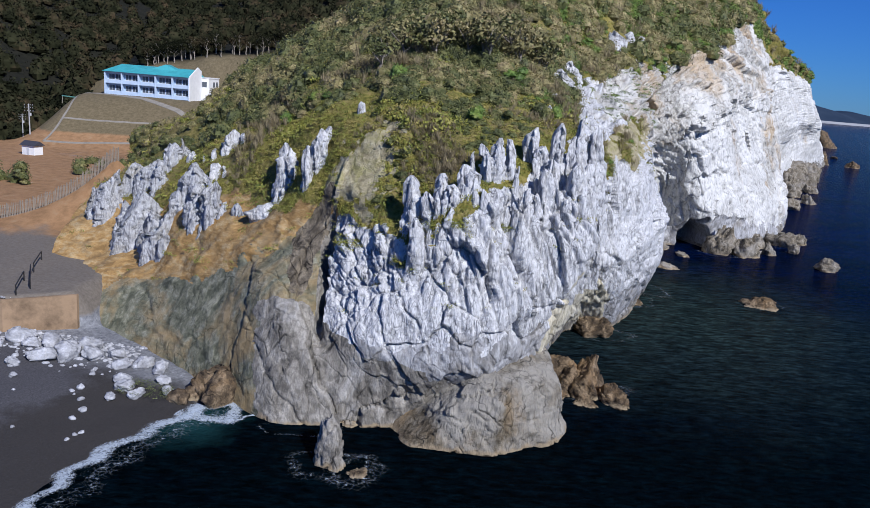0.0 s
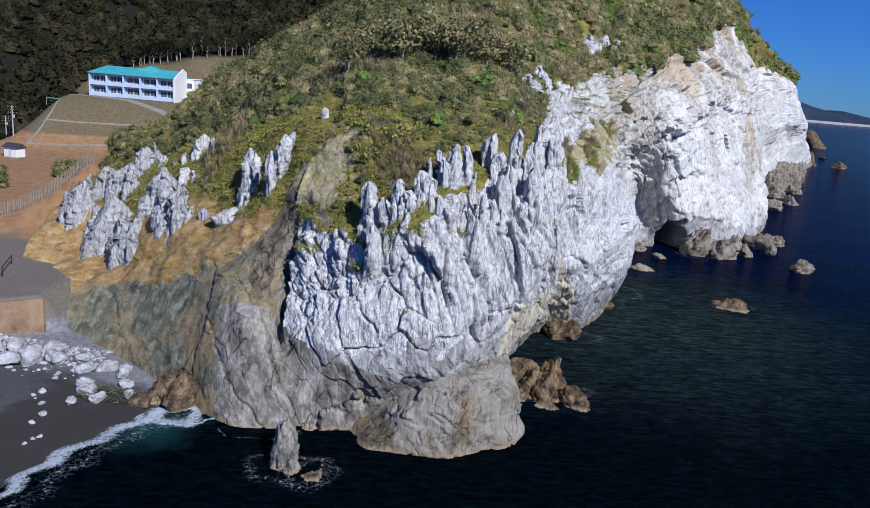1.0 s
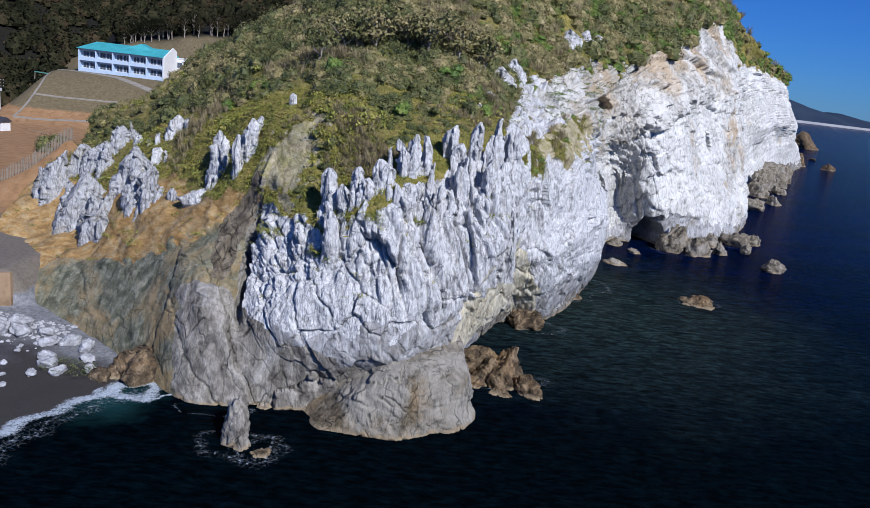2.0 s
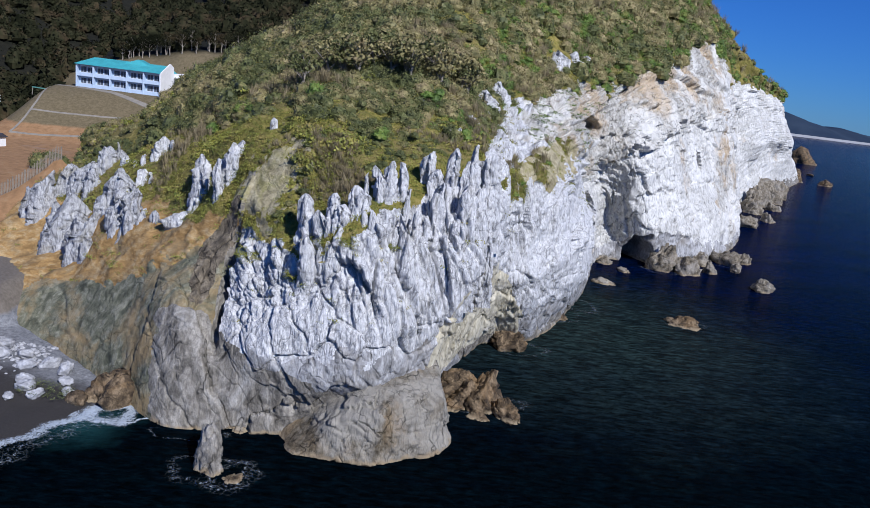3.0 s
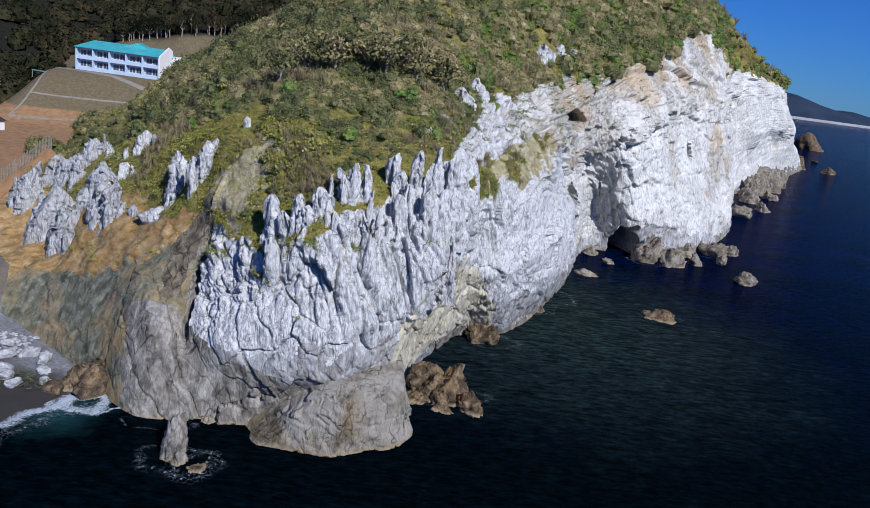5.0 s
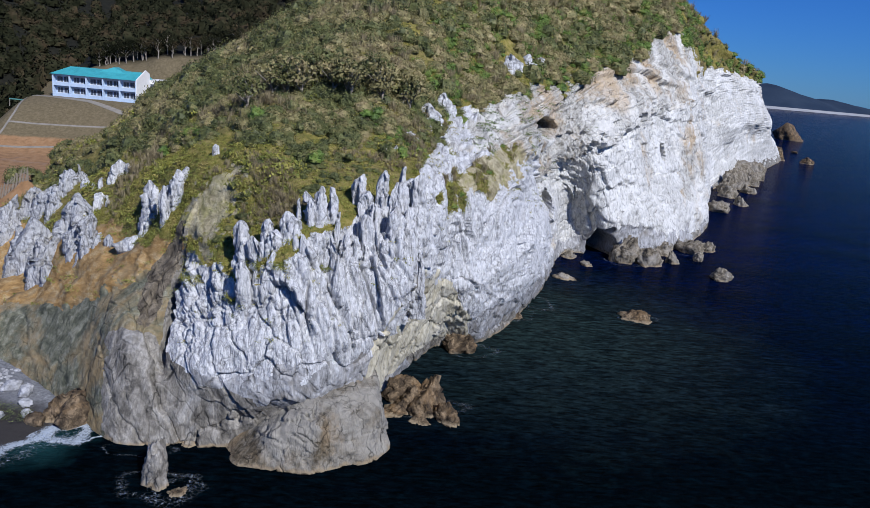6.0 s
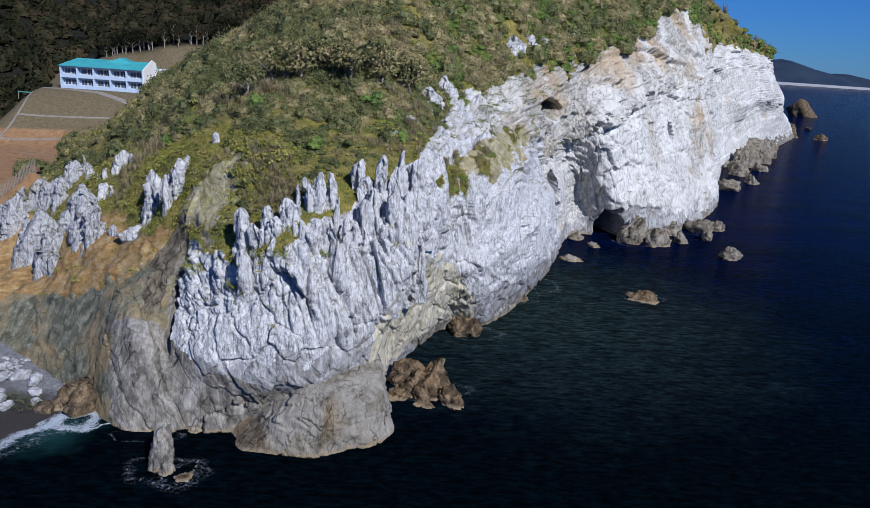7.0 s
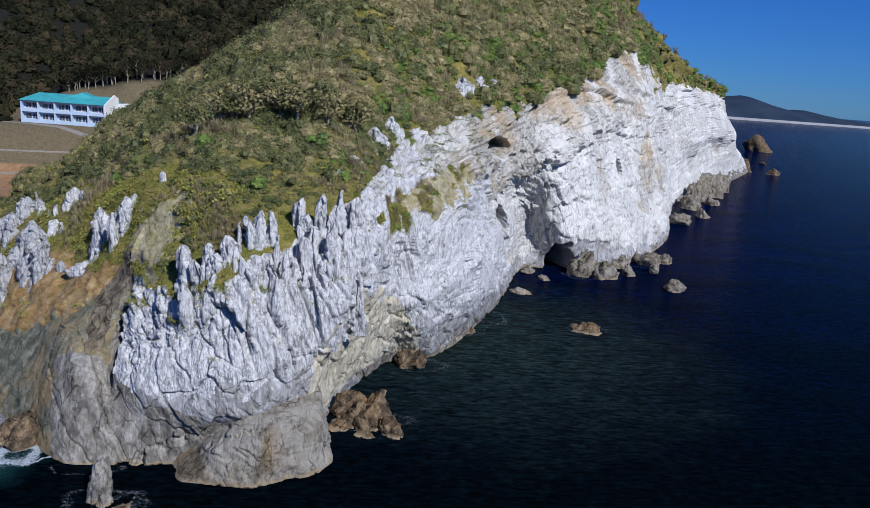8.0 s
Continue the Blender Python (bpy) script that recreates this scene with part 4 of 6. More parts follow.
# ---- pinnacles ----
def pinnacle(seed, x, y, z, h, w, back=0.9, fine=40, material=limestone):
    """A fluted limestone blade standing on the slope."""
    r = np.random.RandomState(seed)
    nt, nh = fine, fine + 8
    sunk = 0.35 * h + 1.2
    tt, ss = np.meshgrid(np.linspace(0, 2 * np.pi, nt, endpoint=False), np.linspace(0, 1, nh) ** 0.9, indexing="ij")
    hh = -sunk + ss * (h + sunk)
    rel = np.clip(hh / h, 0, 1)
    prof = np.full(tt.shape, 1.3)
    first = r.uniform(0, 2 * np.pi)
    for k in range(6):
        ang = first + 2 * np.pi * k / 6 + r.uniform(-0.35, 0.35)
        prof = np.minimum(prof, r.uniform(0.74, 1.0) / np.maximum(np.cos(tt - ang), 0.05))
    shoulder = r.uniform(0.4, 0.8)
    tip = smooth(shoulder, 1.12, rel) / smooth(shoulder, 1.12, 1.0)
    prof = prof * (1 - 0.32 * rel - 0.30 * tip) * (1 + 0.30 * np.clip(-hh / sunk, 0, 1))
    for c in r.uniform(0.3, 0.8, 1 + seed % 2):
        side = np.cos(tt - r.uniform(0, 2 * np.pi))
        prof = prof * (1 - r.uniform(0.10, 0.24) * (side > r.uniform(-0.1, 0.5)) * smooth(c - 0.02, c + 0.02, rel + 0.05 * side))
    turn = r.uniform(-0.5, 0.5)
    cx, cy = np.cos(tt) * w * 0.60, np.sin(tt) * w * 0.46
    px, py = cx * np.cos(turn) - cy * np.sin(turn), cx * np.sin(turn) + cy * np.cos(turn)
    lean, lean_y, side = r.uniform(-0.12, 0.06), r.uniform(0.0, 0.10), r.uniform(-0.25, 0.25)
    X = px * prof + lean * (hh - h) + side * w * (tip - 1)
    Y = py * prof + lean_y * hh
    v = np.stack([X, Y, hh + 0.10 * w * fbm(np.stack([px, py, hh], -1) * 1.3 / w, 2, seed % 30) * rel], -1)
    face, mid_x = r.uniform(-0.6, 0.6), v[:, -1, 0].mean()
    across_top = ((v[..., 0] - mid_x) * np.cos(face) + v[..., 1] * np.sin(face)) / w - r.uniform(-0.3, 0.3)
    steep = (r.uniform(0.9, 2.2), r.uniform(0.3, 1.3))[:: r.choice((-1, 1))]
    cut = h - w * (steep[0] * np.clip(across_top, 0, 9) + steep[1] * np.clip(-across_top, 0, 9))
    v[..., 2] = np.where(rel > 0.25, np.minimum(v[..., 2], np.maximum(cut, 0.3 * h)), v[..., 2])
    v[:, -1] = v[:, -1].mean(0)
    v[..., 1] += np.clip(-hh, 0, 9) * back
    q = (v + np.array([x, y, z])) * np.array([1, 1, 0.20]) + 0.12 * np.stack([fbm(v / 1.2, 2, 84), fbm(v / 1.2, 2, 85), 0 * hh], -1)
    away = np.stack([px, py, 0 * px], -1) / (np.hypot(px, py)[..., None] + 1e-6)
    lev, edge = facets(q / 0.9, 4, 1.1)
    fine_lev, fine_edge = facets(q * np.array([1, 1, 1.1]) / 0.38, 6, 1.0)
    v = v + away * ((0.30 * lev - 0.22 * smooth(0.10, 0, edge) + 0.11 * fine_lev - 0.09 * smooth(0.18, 0, fine_edge)) * min(w, 2.0) * 0.75 * smooth(1.02, 0.8, rel))[..., None]
    a = np.arange(nt * nh).reshape(nt, nh)
    b = np.roll(a, -1, axis=0)
    faces = np.stack([a[:, :-1], b[:, :-1], b[:, 1:], a[:, 1:]], -1).reshape(-1, 4)
    ob = mesh_object("limestone_pinnacle", v.reshape(-1, 3), faces, material, flat=True)
    ob.location = (x, y, z)
    return ob


CRAG_CREST = [
    (2.7, 59.7, 15.5, 5.2, 1.7),
    (5.0, 59.4, 17.8, 3.3, 1.2),
    (4.2, 58.6, 14.9, 4.7, 2.1),
    (5.8, 58.4, 16.9, 3.5, 1.8),
    (6.7, 59.1, 18.5, 3.5, 1.4),
    (8.4, 60.9, 20.0, 3.6, 1.9),
    (9.4, 60.7, 19.5, 4.7, 1.3),
    (10.4, 61.2, 19.1, 5.0, 1.2),
    (7.5, 58.9, 17.9, 3.7, 1.5),
    (9.4, 58.6, 15.5, 4.5, 2.6),
    (10.9, 58.6, 15.1, 5.2, 1.5),
    (12.0, 59.8, 15.9, 4.6, 1.4),
    (12.8, 64.5, 21.1, 4.0, 1.3),
    (13.6, 63.6, 19.6, 4.0, 1.6),
    (13.6, 61.2, 16.8, 5.1, 1.6),
    (15.2, 63.9, 20.4, 5.2, 1.5),
    (16.1, 63.7, 20.2, 4.4, 1.3),
    (16.7, 63.8, 20.3, 5.9, 1.6),
    (18.0, 64.5, 19.3, 6.2, 1.6),
]
CRAG_FACE = [
    (16.2, 61.2, 16.8, 6.0, 2.1),
    (17.5, 62.7, 16.6, 5.9, 1.9),
    (12.7, 59.9, 15.3, 4.6, 1.4),
    (14.3, 62.1, 18.0, 4.6, 1.5),
    (15.4, 60.2, 13.7, 6.1, 1.7),
    (16.8, 60.8, 14.2, 4.7, 1.7),
    (18.4, 63.3, 14.2, 5.3, 1.7),
    (5.4, 58.2, 14.5, 3.1, 1.4),
]
WEST_CRAG = [
    (-35.8, 91.3, 7.1, 5.6, 3.6),
    (-33.5, 94.2, 10.1, 4.9, 3.8),
    (-28.1, 93.0, 13.5, 4.6, 2.9),
    (-29.9, 92.7, 11.8, 4.6, 4.0),
    (-28.5, 84.4, 6.1, 7.1, 5.2),
    (-31.8, 86.9, 6.3, 5.0, 3.0),
    (-23.9, 79.7, 7.8, 4.8, 3.5),
    (-26.7, 82.7, 6.8, 4.5, 2.6),
    (-21.2, 81.6, 12.5, 4.8, 3.1),
    (-18.0, 76.6, 11.5, 4.7, 2.8),
    (-20.2, 77.7, 10.6, 3.9, 2.2),
    (-22.8, 80.9, 11.1, 3.4, 2.1),
    (-16.9, 76.4, 12.4, 1.8, 1.2),
    (-14.9, 74.7, 12.7, 1.8, 1.0),
    (-27.5, 95.8, 15.8, 2.6, 1.1),
]
SLOPE_ROCKS = [
    (-9.9, 73.1, 16.6, 4.6, 2.6),
    (-6.7, 70.3, 18.4, 4.7, 1.9),
    (-5.6, 71.4, 21.8, 1.4, 1.1),
    (-7.7, 71.1, 18.0, 3.2, 1.1),
    (-19.1, 87.5, 18.0, 2.9, 1.9),
    (-17.6, 87.3, 19.2, 1.3, 0.9),
    (-25.0, 92.3, 16.2, 1.1, 1.3),
    (-22.7, 88.7, 16.3, 1.1, 0.6),
    (-20.7, 87.0, 16.8, 1.7, 0.7),
    (-19.9, 84.0, 15.3, 1.9, 1.5),
    (-18.8, 83.9, 15.9, 1.1, 1.0),
    (-2.7, 71.9, 24.3, 1.4, 0.8),
    (11.6, 78.8, 27.6, 1.4, 1.3),
    (15.5, 75.3, 25.5, 1.2, 0.9),
    (31.5, 122.0, 35.0, 2.6, 2.6),
    (33.5, 124.5, 35.6, 3.0, 3.0),
    (36.0, 127.5, 36.0, 2.8, 3.2),
    (38.7, 131.0, 36.2, 2.4, 2.6),
    (28.9, 117.6, 34.4, 2.2, 1.8),
    (18.6, 86.9, 27.6, 1.6, 2.2),
    (16.7, 80.0, 26.5, 1.4, 2.0),
    (19.6, 90.0, 28.6, 2.2, 2.4),
    (21.4, 96.0, 29.6, 2.4, 2.6),
]

for group, label, rows in (
        ("pinnacles along the crag", "sharp fluted bluish-white limestone blade on the crag", CRAG_CREST + CRAG_FACE),
        ("pinnacles above the earth bank", "weathered grey-white limestone pinnacle above the ochre earth bank", WEST_CRAG),
        ("rocks on the grassy slope", "pale limestone rock poking out of the grassy slope", SLOPE_ROCKS)):
    for k, (x, y, z, h, w) in enumerate(rows):
        s = random.Random(k * 7 + len(rows))
        for j in range(0 if rows is SLOPE_ROCKS and h < 3 else 1 if rows is not WEST_CRAG else 2):
            e = s.uniform(0.5, 0.9)
            tagged(pinnacle(900 + 71 * k + 13 * j + len(group), x + s.uniform(-0.8, 0.8) * w * (0.5 if rows is WEST_CRAG else 1.0), y + s.uniform(-0.3, 0.4) * w, z - 0.2 * h * (1 - e), h * e, w * s.uniform(0.35, 0.6), 0.5 if rows[0] == CRAG_CREST[0] else 0.0, 26, west_limestone if rows is WEST_CRAG else limestone), label, "rock", group)
        tagged(pinnacle(100 + 37 * k + len(group), x, y + 0.25 * w, z, h, w, 0.5 if rows[0] == CRAG_CREST[0] else 0.0, 40, west_limestone if rows is WEST_CRAG else limestone), label, "rock", group)
rock_thing("limestone_block", 77, (-11.7, 72.9, 13.7), (1.6, 1.3, 1.1), 10, limestone, "squat pale limestone block on the ochre bank", "rock", planes=11, fine=(36, 26))

# ---- plants ----
def leaf_clump(seed, leaves, size, squash=0.8):
    """Many small leaf quads over and inside a lumpy mound of radius 1."""
    r = np.random.RandomState(seed)
    d = r.normal(size=(leaves, 3))
    d[:, 2] = np.abs(d[:, 2]) * 1.1 - 0.15
    d /= np.linalg.norm(d, axis=1)[:, None]
    rad = r.uniform(0.62, 1.0, leaves) * (1 + 0.38 * gnoise(d * 1.9, seed))
    c = d * rad[:, None] * np.array([1, 1, squash])
    n = d + r.normal(size=(leaves, 3)) * 0.55
    n /= np.linalg.norm(n, axis=1)[:, None]
    a = np.cross(n, r.normal(size=(leaves, 3)))
    a /= np.linalg.norm(a, axis=1)[:, None] + 1e-9
    b = np.cross(n, a)
    sz = (size * r.uniform(0.6, 1.3, leaves))[:, None]
    quad = np.stack([c - a * sz, c + b * sz * 0.55, c + a * sz, c - b * sz * 0.55], 1)
    return quad


def bush_shape(seed, leaves, size, squash=0.85):
    """A lumpy closed mound with many small leaves standing off it, as quads, radius 1."""
    r = np.random.RandomState(seed)
    nt, nf = 11, 5
    t, f = np.meshgrid(np.linspace(0, 2 * np.pi, nt + 1), np.linspace(0, 0.62 * np.pi, nf + 1), indexing="ij")
    d = np.stack([np.cos(t) * np.sin(f), np.sin(t) * np.sin(f), np.cos(f)], -1)
    rad = 0.76 * (1 + 0.42 * gnoise(d * 1.7, seed) + 0.28 * gnoise(d * 4.0, seed + 3))
    p = d * rad[..., None] * np.array([1, 1, squash])
    core = np.stack([p[:-1, :-1], p[:-1, 1:], p[1:, 1:], p[1:, :-1]], 2).reshape(-1, 4, 3)
    d = r.normal(size=(leaves, 3))
    d[:, 2] = np.abs(d[:, 2]) * 1.1 - 0.1
    d /= np.linalg.norm(d, axis=1)[:, None]
    rad = 0.86 * (1 + 0.42 * gnoise(d * 1.7, seed) + 0.28 * gnoise(d * 4.0, seed + 3)) + r.uniform(-0.02, 0.14, leaves)
    c = d * rad[:, None] * np.array([1, 1, squash])
    n = d + r.normal(size=(leaves, 3)) * 0.55
    n /= np.linalg.norm(n, axis=1)[:, None]
    a = np.cross(n, r.normal(size=(leaves, 3)))
    a /= np.linalg.norm(a, axis=1)[:, None] + 1e-9
    b = np.cross(n, a)
    sz = (size * r.uniform(0.6, 1.3, leaves))[:, None]
    return np.concatenate([core, np.stack([c - a * sz, c + b * sz * 0.6, c + a * sz, c - b * sz * 0.6], 1)])


def tuft(seed, blades, width):
    """Upright blades of grass that fan out, radius about 1."""
    r = np.random.RandomState(seed)
    ang = r.uniform(0, 2 * np.pi, blades)
    root = np.stack([np.cos(ang), np.sin(ang), 0 * ang], -1) * r.uniform(0, 0.45, blades)[:, None]
    out = np.stack([np.cos(ang), np.sin(ang), 0 * ang], -1) * r.uniform(0.15, 0.8, blades)[:, None]
    top = root + out + np.array([0, 0, 1.0]) * r.uniform(0.7, 1.5, blades)[:, None]
    mid = (root + top) / 2 + np.array([0, 0, 0.12])
    side = np.stack([-np.sin(ang), np.cos(ang), 0 * ang], -1) * width
    return np.stack([root - side, mid - side * 0.8, top, mid + side * 0.8], 1)


def scatter(name, shapes, at, radius, up, material, label, category, seed):
    """One object of many plants: each a turned, scaled copy of one of the shapes."""
    r = np.random.RandomState(seed)
    parts = []
    which = r.randint(0, len(shapes), len(at))
    ang = r.uniform(0, 2 * np.pi, len(at))
    for s, shape in enumerate(shapes):
        pick = np.where(which == s)[0]
        c, n = np.cos(ang[pick]), np.sin(ang[pick])
        rad = radius[pick][:, None, None]
        q = shape[None]
        x = q[..., 0] * c[:, None, None] - q[..., 1] * n[:, None, None]
        y = q[..., 0] * n[:, None, None] + q[..., 1] * c[:, None, None]
        v = np.stack([x * rad, y * rad, q[..., 2] * rad * up[pick][:, None, None]], -1) + at[pick][:, None, None, :]
        parts.append(v.reshape(-1, 3))
    v = np.concatenate(parts)
    ob = mesh_object(name, v, np.arange(len(v)).reshape(-1, 4), material, flat=True)
    return tagged(ob, label, category, kind="stuff")


rng = np.random.RandomState(4)
corner = FLAT[QUADS]
middle = corner.mean(2)
area = np.linalg.norm(np.cross(corner[:, :, 2] - corner[:, :, 0], corner[:, :, 3] - corner[:, :, 1]), axis=-1) / 2
vmid = (VV[:-1, :-1] + VV[1:, 1:]) / 2
normal_z = N[:-1, :-1, 2]
cx, cy, cz = middle[..., 0], middle[..., 1], middle[..., 2]


def pick(weight, count):
    """Random places on the headland's faces, by weight."""
    w = (weight * area).ravel()
    f = rng.choice(len(w), count, p=w / w.sum())
    c = corner.reshape(-1, 4, 3)[f]
    a, b = rng.uniform(0, 1, (2, count, 1))
    return (c[:, 0] * (1 - a) + c[:, 1] * a) * (1 - b) + (c[:, 3] * (1 - a) + c[:, 2] * a) * b


green = (region == 0) * (vmid < 6.3)
broadmap = fbm(np.stack([cx / 13, cy / 13, 0 * cx], -1), 3, 71)
# tall scrub starts some metres above the crag; the strip just behind the pinnacles stays short turf
scrub = green * smooth(0.0, 0.22, vmid + 0.3 * broadmap - along([(0, 4.3), (1, 4.6), (2, 4.8), (3, 4.95), (4.5, 4.9), (6, 4.7), (7, 4.35), (9, 4.15), (18, 4.1)], face_u))
bank_turf = (region == 3) * smooth(0.0, 0.5, fbm(np.stack([cx / 4, cy / 4, cz / 4], -1), 2, 77))
gapzone = green * (face_u > 8.0) * (face_u < 10.6) * (vmid < 4.2)
shorts = green * smooth(5.3, 4.8, vmid + 0.3 * broadmap) + 0.35 * bank_turf + 1.5 * gapzone + 0.05 * (region == 9)
nearness = np.clip((150 / np.maximum(np.hypot(cx - 12, cy), 40)) ** 2, 0.10, 5)
bushes = [bush_shape(k, 300, 0.075) for k in range(7)]
tufts = [tuft(k, 38, 0.035) for k in range(4)]
lows = [leaf_clump(20 + k, 28, 0.15, 0.5) for k in range(4)]

at = pick(scrub * nearness * smooth(-0.5, 0.25, broadmap) * (0.25 + 0.75 * smooth(8.5, 6.0, face_u)), 1400)
far = np.clip(np.hypot(at[:, 0] - 12, at[:, 1]) / 95, 0.7, 1.9) * np.interp(at[:, 1], [190, 240], [1.0, 0.5]) * np.interp(at[:, 0], [-30, -18], [0.5, 1.0])
scatter("evergreen_shrubs", bushes, at - np.array([0, 0, 0.15]), rng.uniform(0.6, 1.0, len(at)) ** 2 * 2.0 * far, rng.uniform(0.8, 1.25, len(at)), evergreen, "dense dark evergreen shrubs covering the hillside", "shrubs", 1)
at = pick(scrub * nearness * smooth(0.35, -0.3, broadmap), 2100)
far = np.clip(np.hypot(at[:, 0] - 12, at[:, 1]) / 95, 0.7, 1.9) * np.interp(at[:, 1], [190, 240], [1.0, 0.5]) * np.interp(at[:, 0], [-30, -18], [0.5, 1.0])
scatter("olive_shrubs", bushes, at - np.array([0, 0, 0.15]), rng.uniform(0.6, 1.0, len(at)) ** 2 * 1.7 * far, rng.uniform(0.8, 1.2, len(at)), olive, "pale olive wind-pruned shrubs on the hillside", "shrubs", 2)
at = pick((green + 0.3 * bank_turf) * nearness * (smooth(0.1, -0.35, broadmap) * smooth(3.6, 4.2, vmid) + 0.6 * gapzone), 2800)
far = np.clip(np.hypot(at[:, 0] - 12, at[:, 1]) / 95, 0.7, 2.2)
scatter("dry_grass", tufts, at, rng.uniform(0.45, 0.95, len(at)) * far * np.interp(at[:, 0], [-26, -14], [0.4, 1.0]), rng.uniform(0.8, 1.5, len(at)), straw, "tufts of tall straw-coloured dry grass", "grass", 3)
at = pick(shorts * nearness, 14000)
scatter("low_turf", lows, at - np.array([0, 0, 0.08]), rng.uniform(0.2, 0.6, len(at)), rng.uniform(0.6, 1.1, len(at)), bright, "short yellow-green turf and herbs between the rocks", "grass", 4)
at = pick(green * nearness * smooth(0.1, 0.45, fbm(np.stack([cx / 9, cy / 9, 0 * cx + 3], -1), 2, 75)) * smooth(3.5, 4.0, vmid), 1500)
scatter("green_herbs", lows, at, rng.uniform(0.5, 1.2, len(at)), rng.uniform(0.7, 1.3, len(at)), bright, "fresh green herbs on the slope above the cliff", "shrubs", 5)
at = pick((region == 1) * smooth(0.35, 0.8, normal_z) * (vmid > 2.3), 200)
scatter("rock_grass", lows, at, rng.uniform(0.25, 0.7, len(at)), rng.uniform(0.6, 1.1, len(at)), bright, "tufts of green grass on ledges of the crag", "grass", 6)

spots = ((2.5, 59.3, 13.5, 1.0), (6.8, 58.0, 17.3, 0.7), (10.0, 59.3, 17.1, 0.7), (-2.3, 63.5, 14.0, 1.1), (5.1, 59.5, 18.6, 0.8))
ledge = sum(np.exp(-((cx - a) ** 2 + (cy - b) ** 2 + (3 * (cz - c)) ** 2) / d ** 2) for a, b, c, d in spots) * (region == 1)
at = pick(ledge, 260)
tier_ledge = (region == 10) * smooth(0.35, 0.7, normal_z) * smooth(0.0, 0.35, fbm(np.stack([cx / 5, cy / 5, cz / 5], -1), 2, 80)) * smooth(13.6, 11.0, face_u)
over = pick(tier_ledge, 240)
scatter("tier_turf", lows, over, rng.uniform(0.35, 0.9, len(over)), rng.uniform(0.5, 0.9, len(over)), fresh_green, "green turf on ledges of the upper cliff", "grass", 15)
scatter("ledge_turf", lows, at, rng.uniform(0.25, 0.5, len(at)), rng.uniform(0.6, 1.0, len(at)), bright, "yellow-green turf in pockets of the crag", "grass", 14)

rim = green * smooth(6.8, 8.5, face_u) * smooth(3.9, 4.2, vmid) * smooth(6.2, 5.2, vmid) * smooth(-0.25, 0.15, fbm(np.stack([cx / 10, cy / 10, 0 * cx + 7], -1), 3, 78))
at = pick(rim * nearness ** 0.6 + 0.25 * gapzone, 1500)
far = np.clip(np.hypot(at[:, 0] - 12, at[:, 1]) / 95, 0.7, 1.9)
scatter("green_scrub", bushes, at - np.array([0, 0, 0.1]), rng.uniform(0.5, 1.05, len(at)) * far, rng.uniform(0.6, 1.0, len(at)), fresh_green, "fresh green scrub along the rim of the cliff", "shrubs", 8)

at = pick(rim * nearness ** 0.6, 3600)
scatter("rim_turf", lows, at, rng.uniform(0.4, 0.9, len(at)), rng.uniform(0.6, 1.0, len(at)), fresh_green, "fresh green turf along the rim of the cliff", "grass", 9)

strip = green * smooth(3.8, 4.4, face_u) * smooth(8.6, 7.6, face_u) * smooth(3.7, 3.9, vmid) * smooth(4.9, 4.5, vmid)
at = pick(strip * smooth(-0.1, 0.3, fbm(np.stack([cx / 4, cy / 4, 0 * cx], -1), 2, 79)), 220)
scatter("olive_scrub", bushes, at, rng.uniform(0.25, 0.65, len(at)), rng.uniform(0.6, 1.0, len(at)), evergreen, "low dark green scrub in the turf behind the crag", "shrubs", 12)
at = pick(strip * smooth(0.1, -0.3, fbm(np.stack([cx / 4, cy / 4, 0 * cx], -1), 2, 79)), 500)
scatter("brown_grass", tufts, at, rng.uniform(0.25, 0.55, len(at)), rng.uniform(0.8, 1.3, len(at)), straw, "short brown dry grass behind the crag", "grass", 13)

# the wooded hill behind the building
fx = rng.uniform(-420, -10, 3500)
fy = rng.uniform(200, 640, 3500)
keep = ((fy > 266) | (fx < -121 + 0.12 * (fy - 222))) & (fx < 0)
fx, fy = fx[keep], fy[keep]
fx = np.concatenate([fx, rng.uniform(-160, -108, 330)])
fy = np.concatenate([fy, rng.uniform(204, 266, 330)])
at = np.stack([fx, fy, ground_z(fx, fy) + 1.2], -1)
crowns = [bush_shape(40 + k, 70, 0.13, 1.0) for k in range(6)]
scatter("hill_forest", crowns, at, rng.uniform(3.0, 5.4, len(at)), rng.uniform(0.8, 1.3, len(at)), shaded_forest_leaf, "evergreen forest covering the hill behind the building, shade put into its colour", "forest", 7)


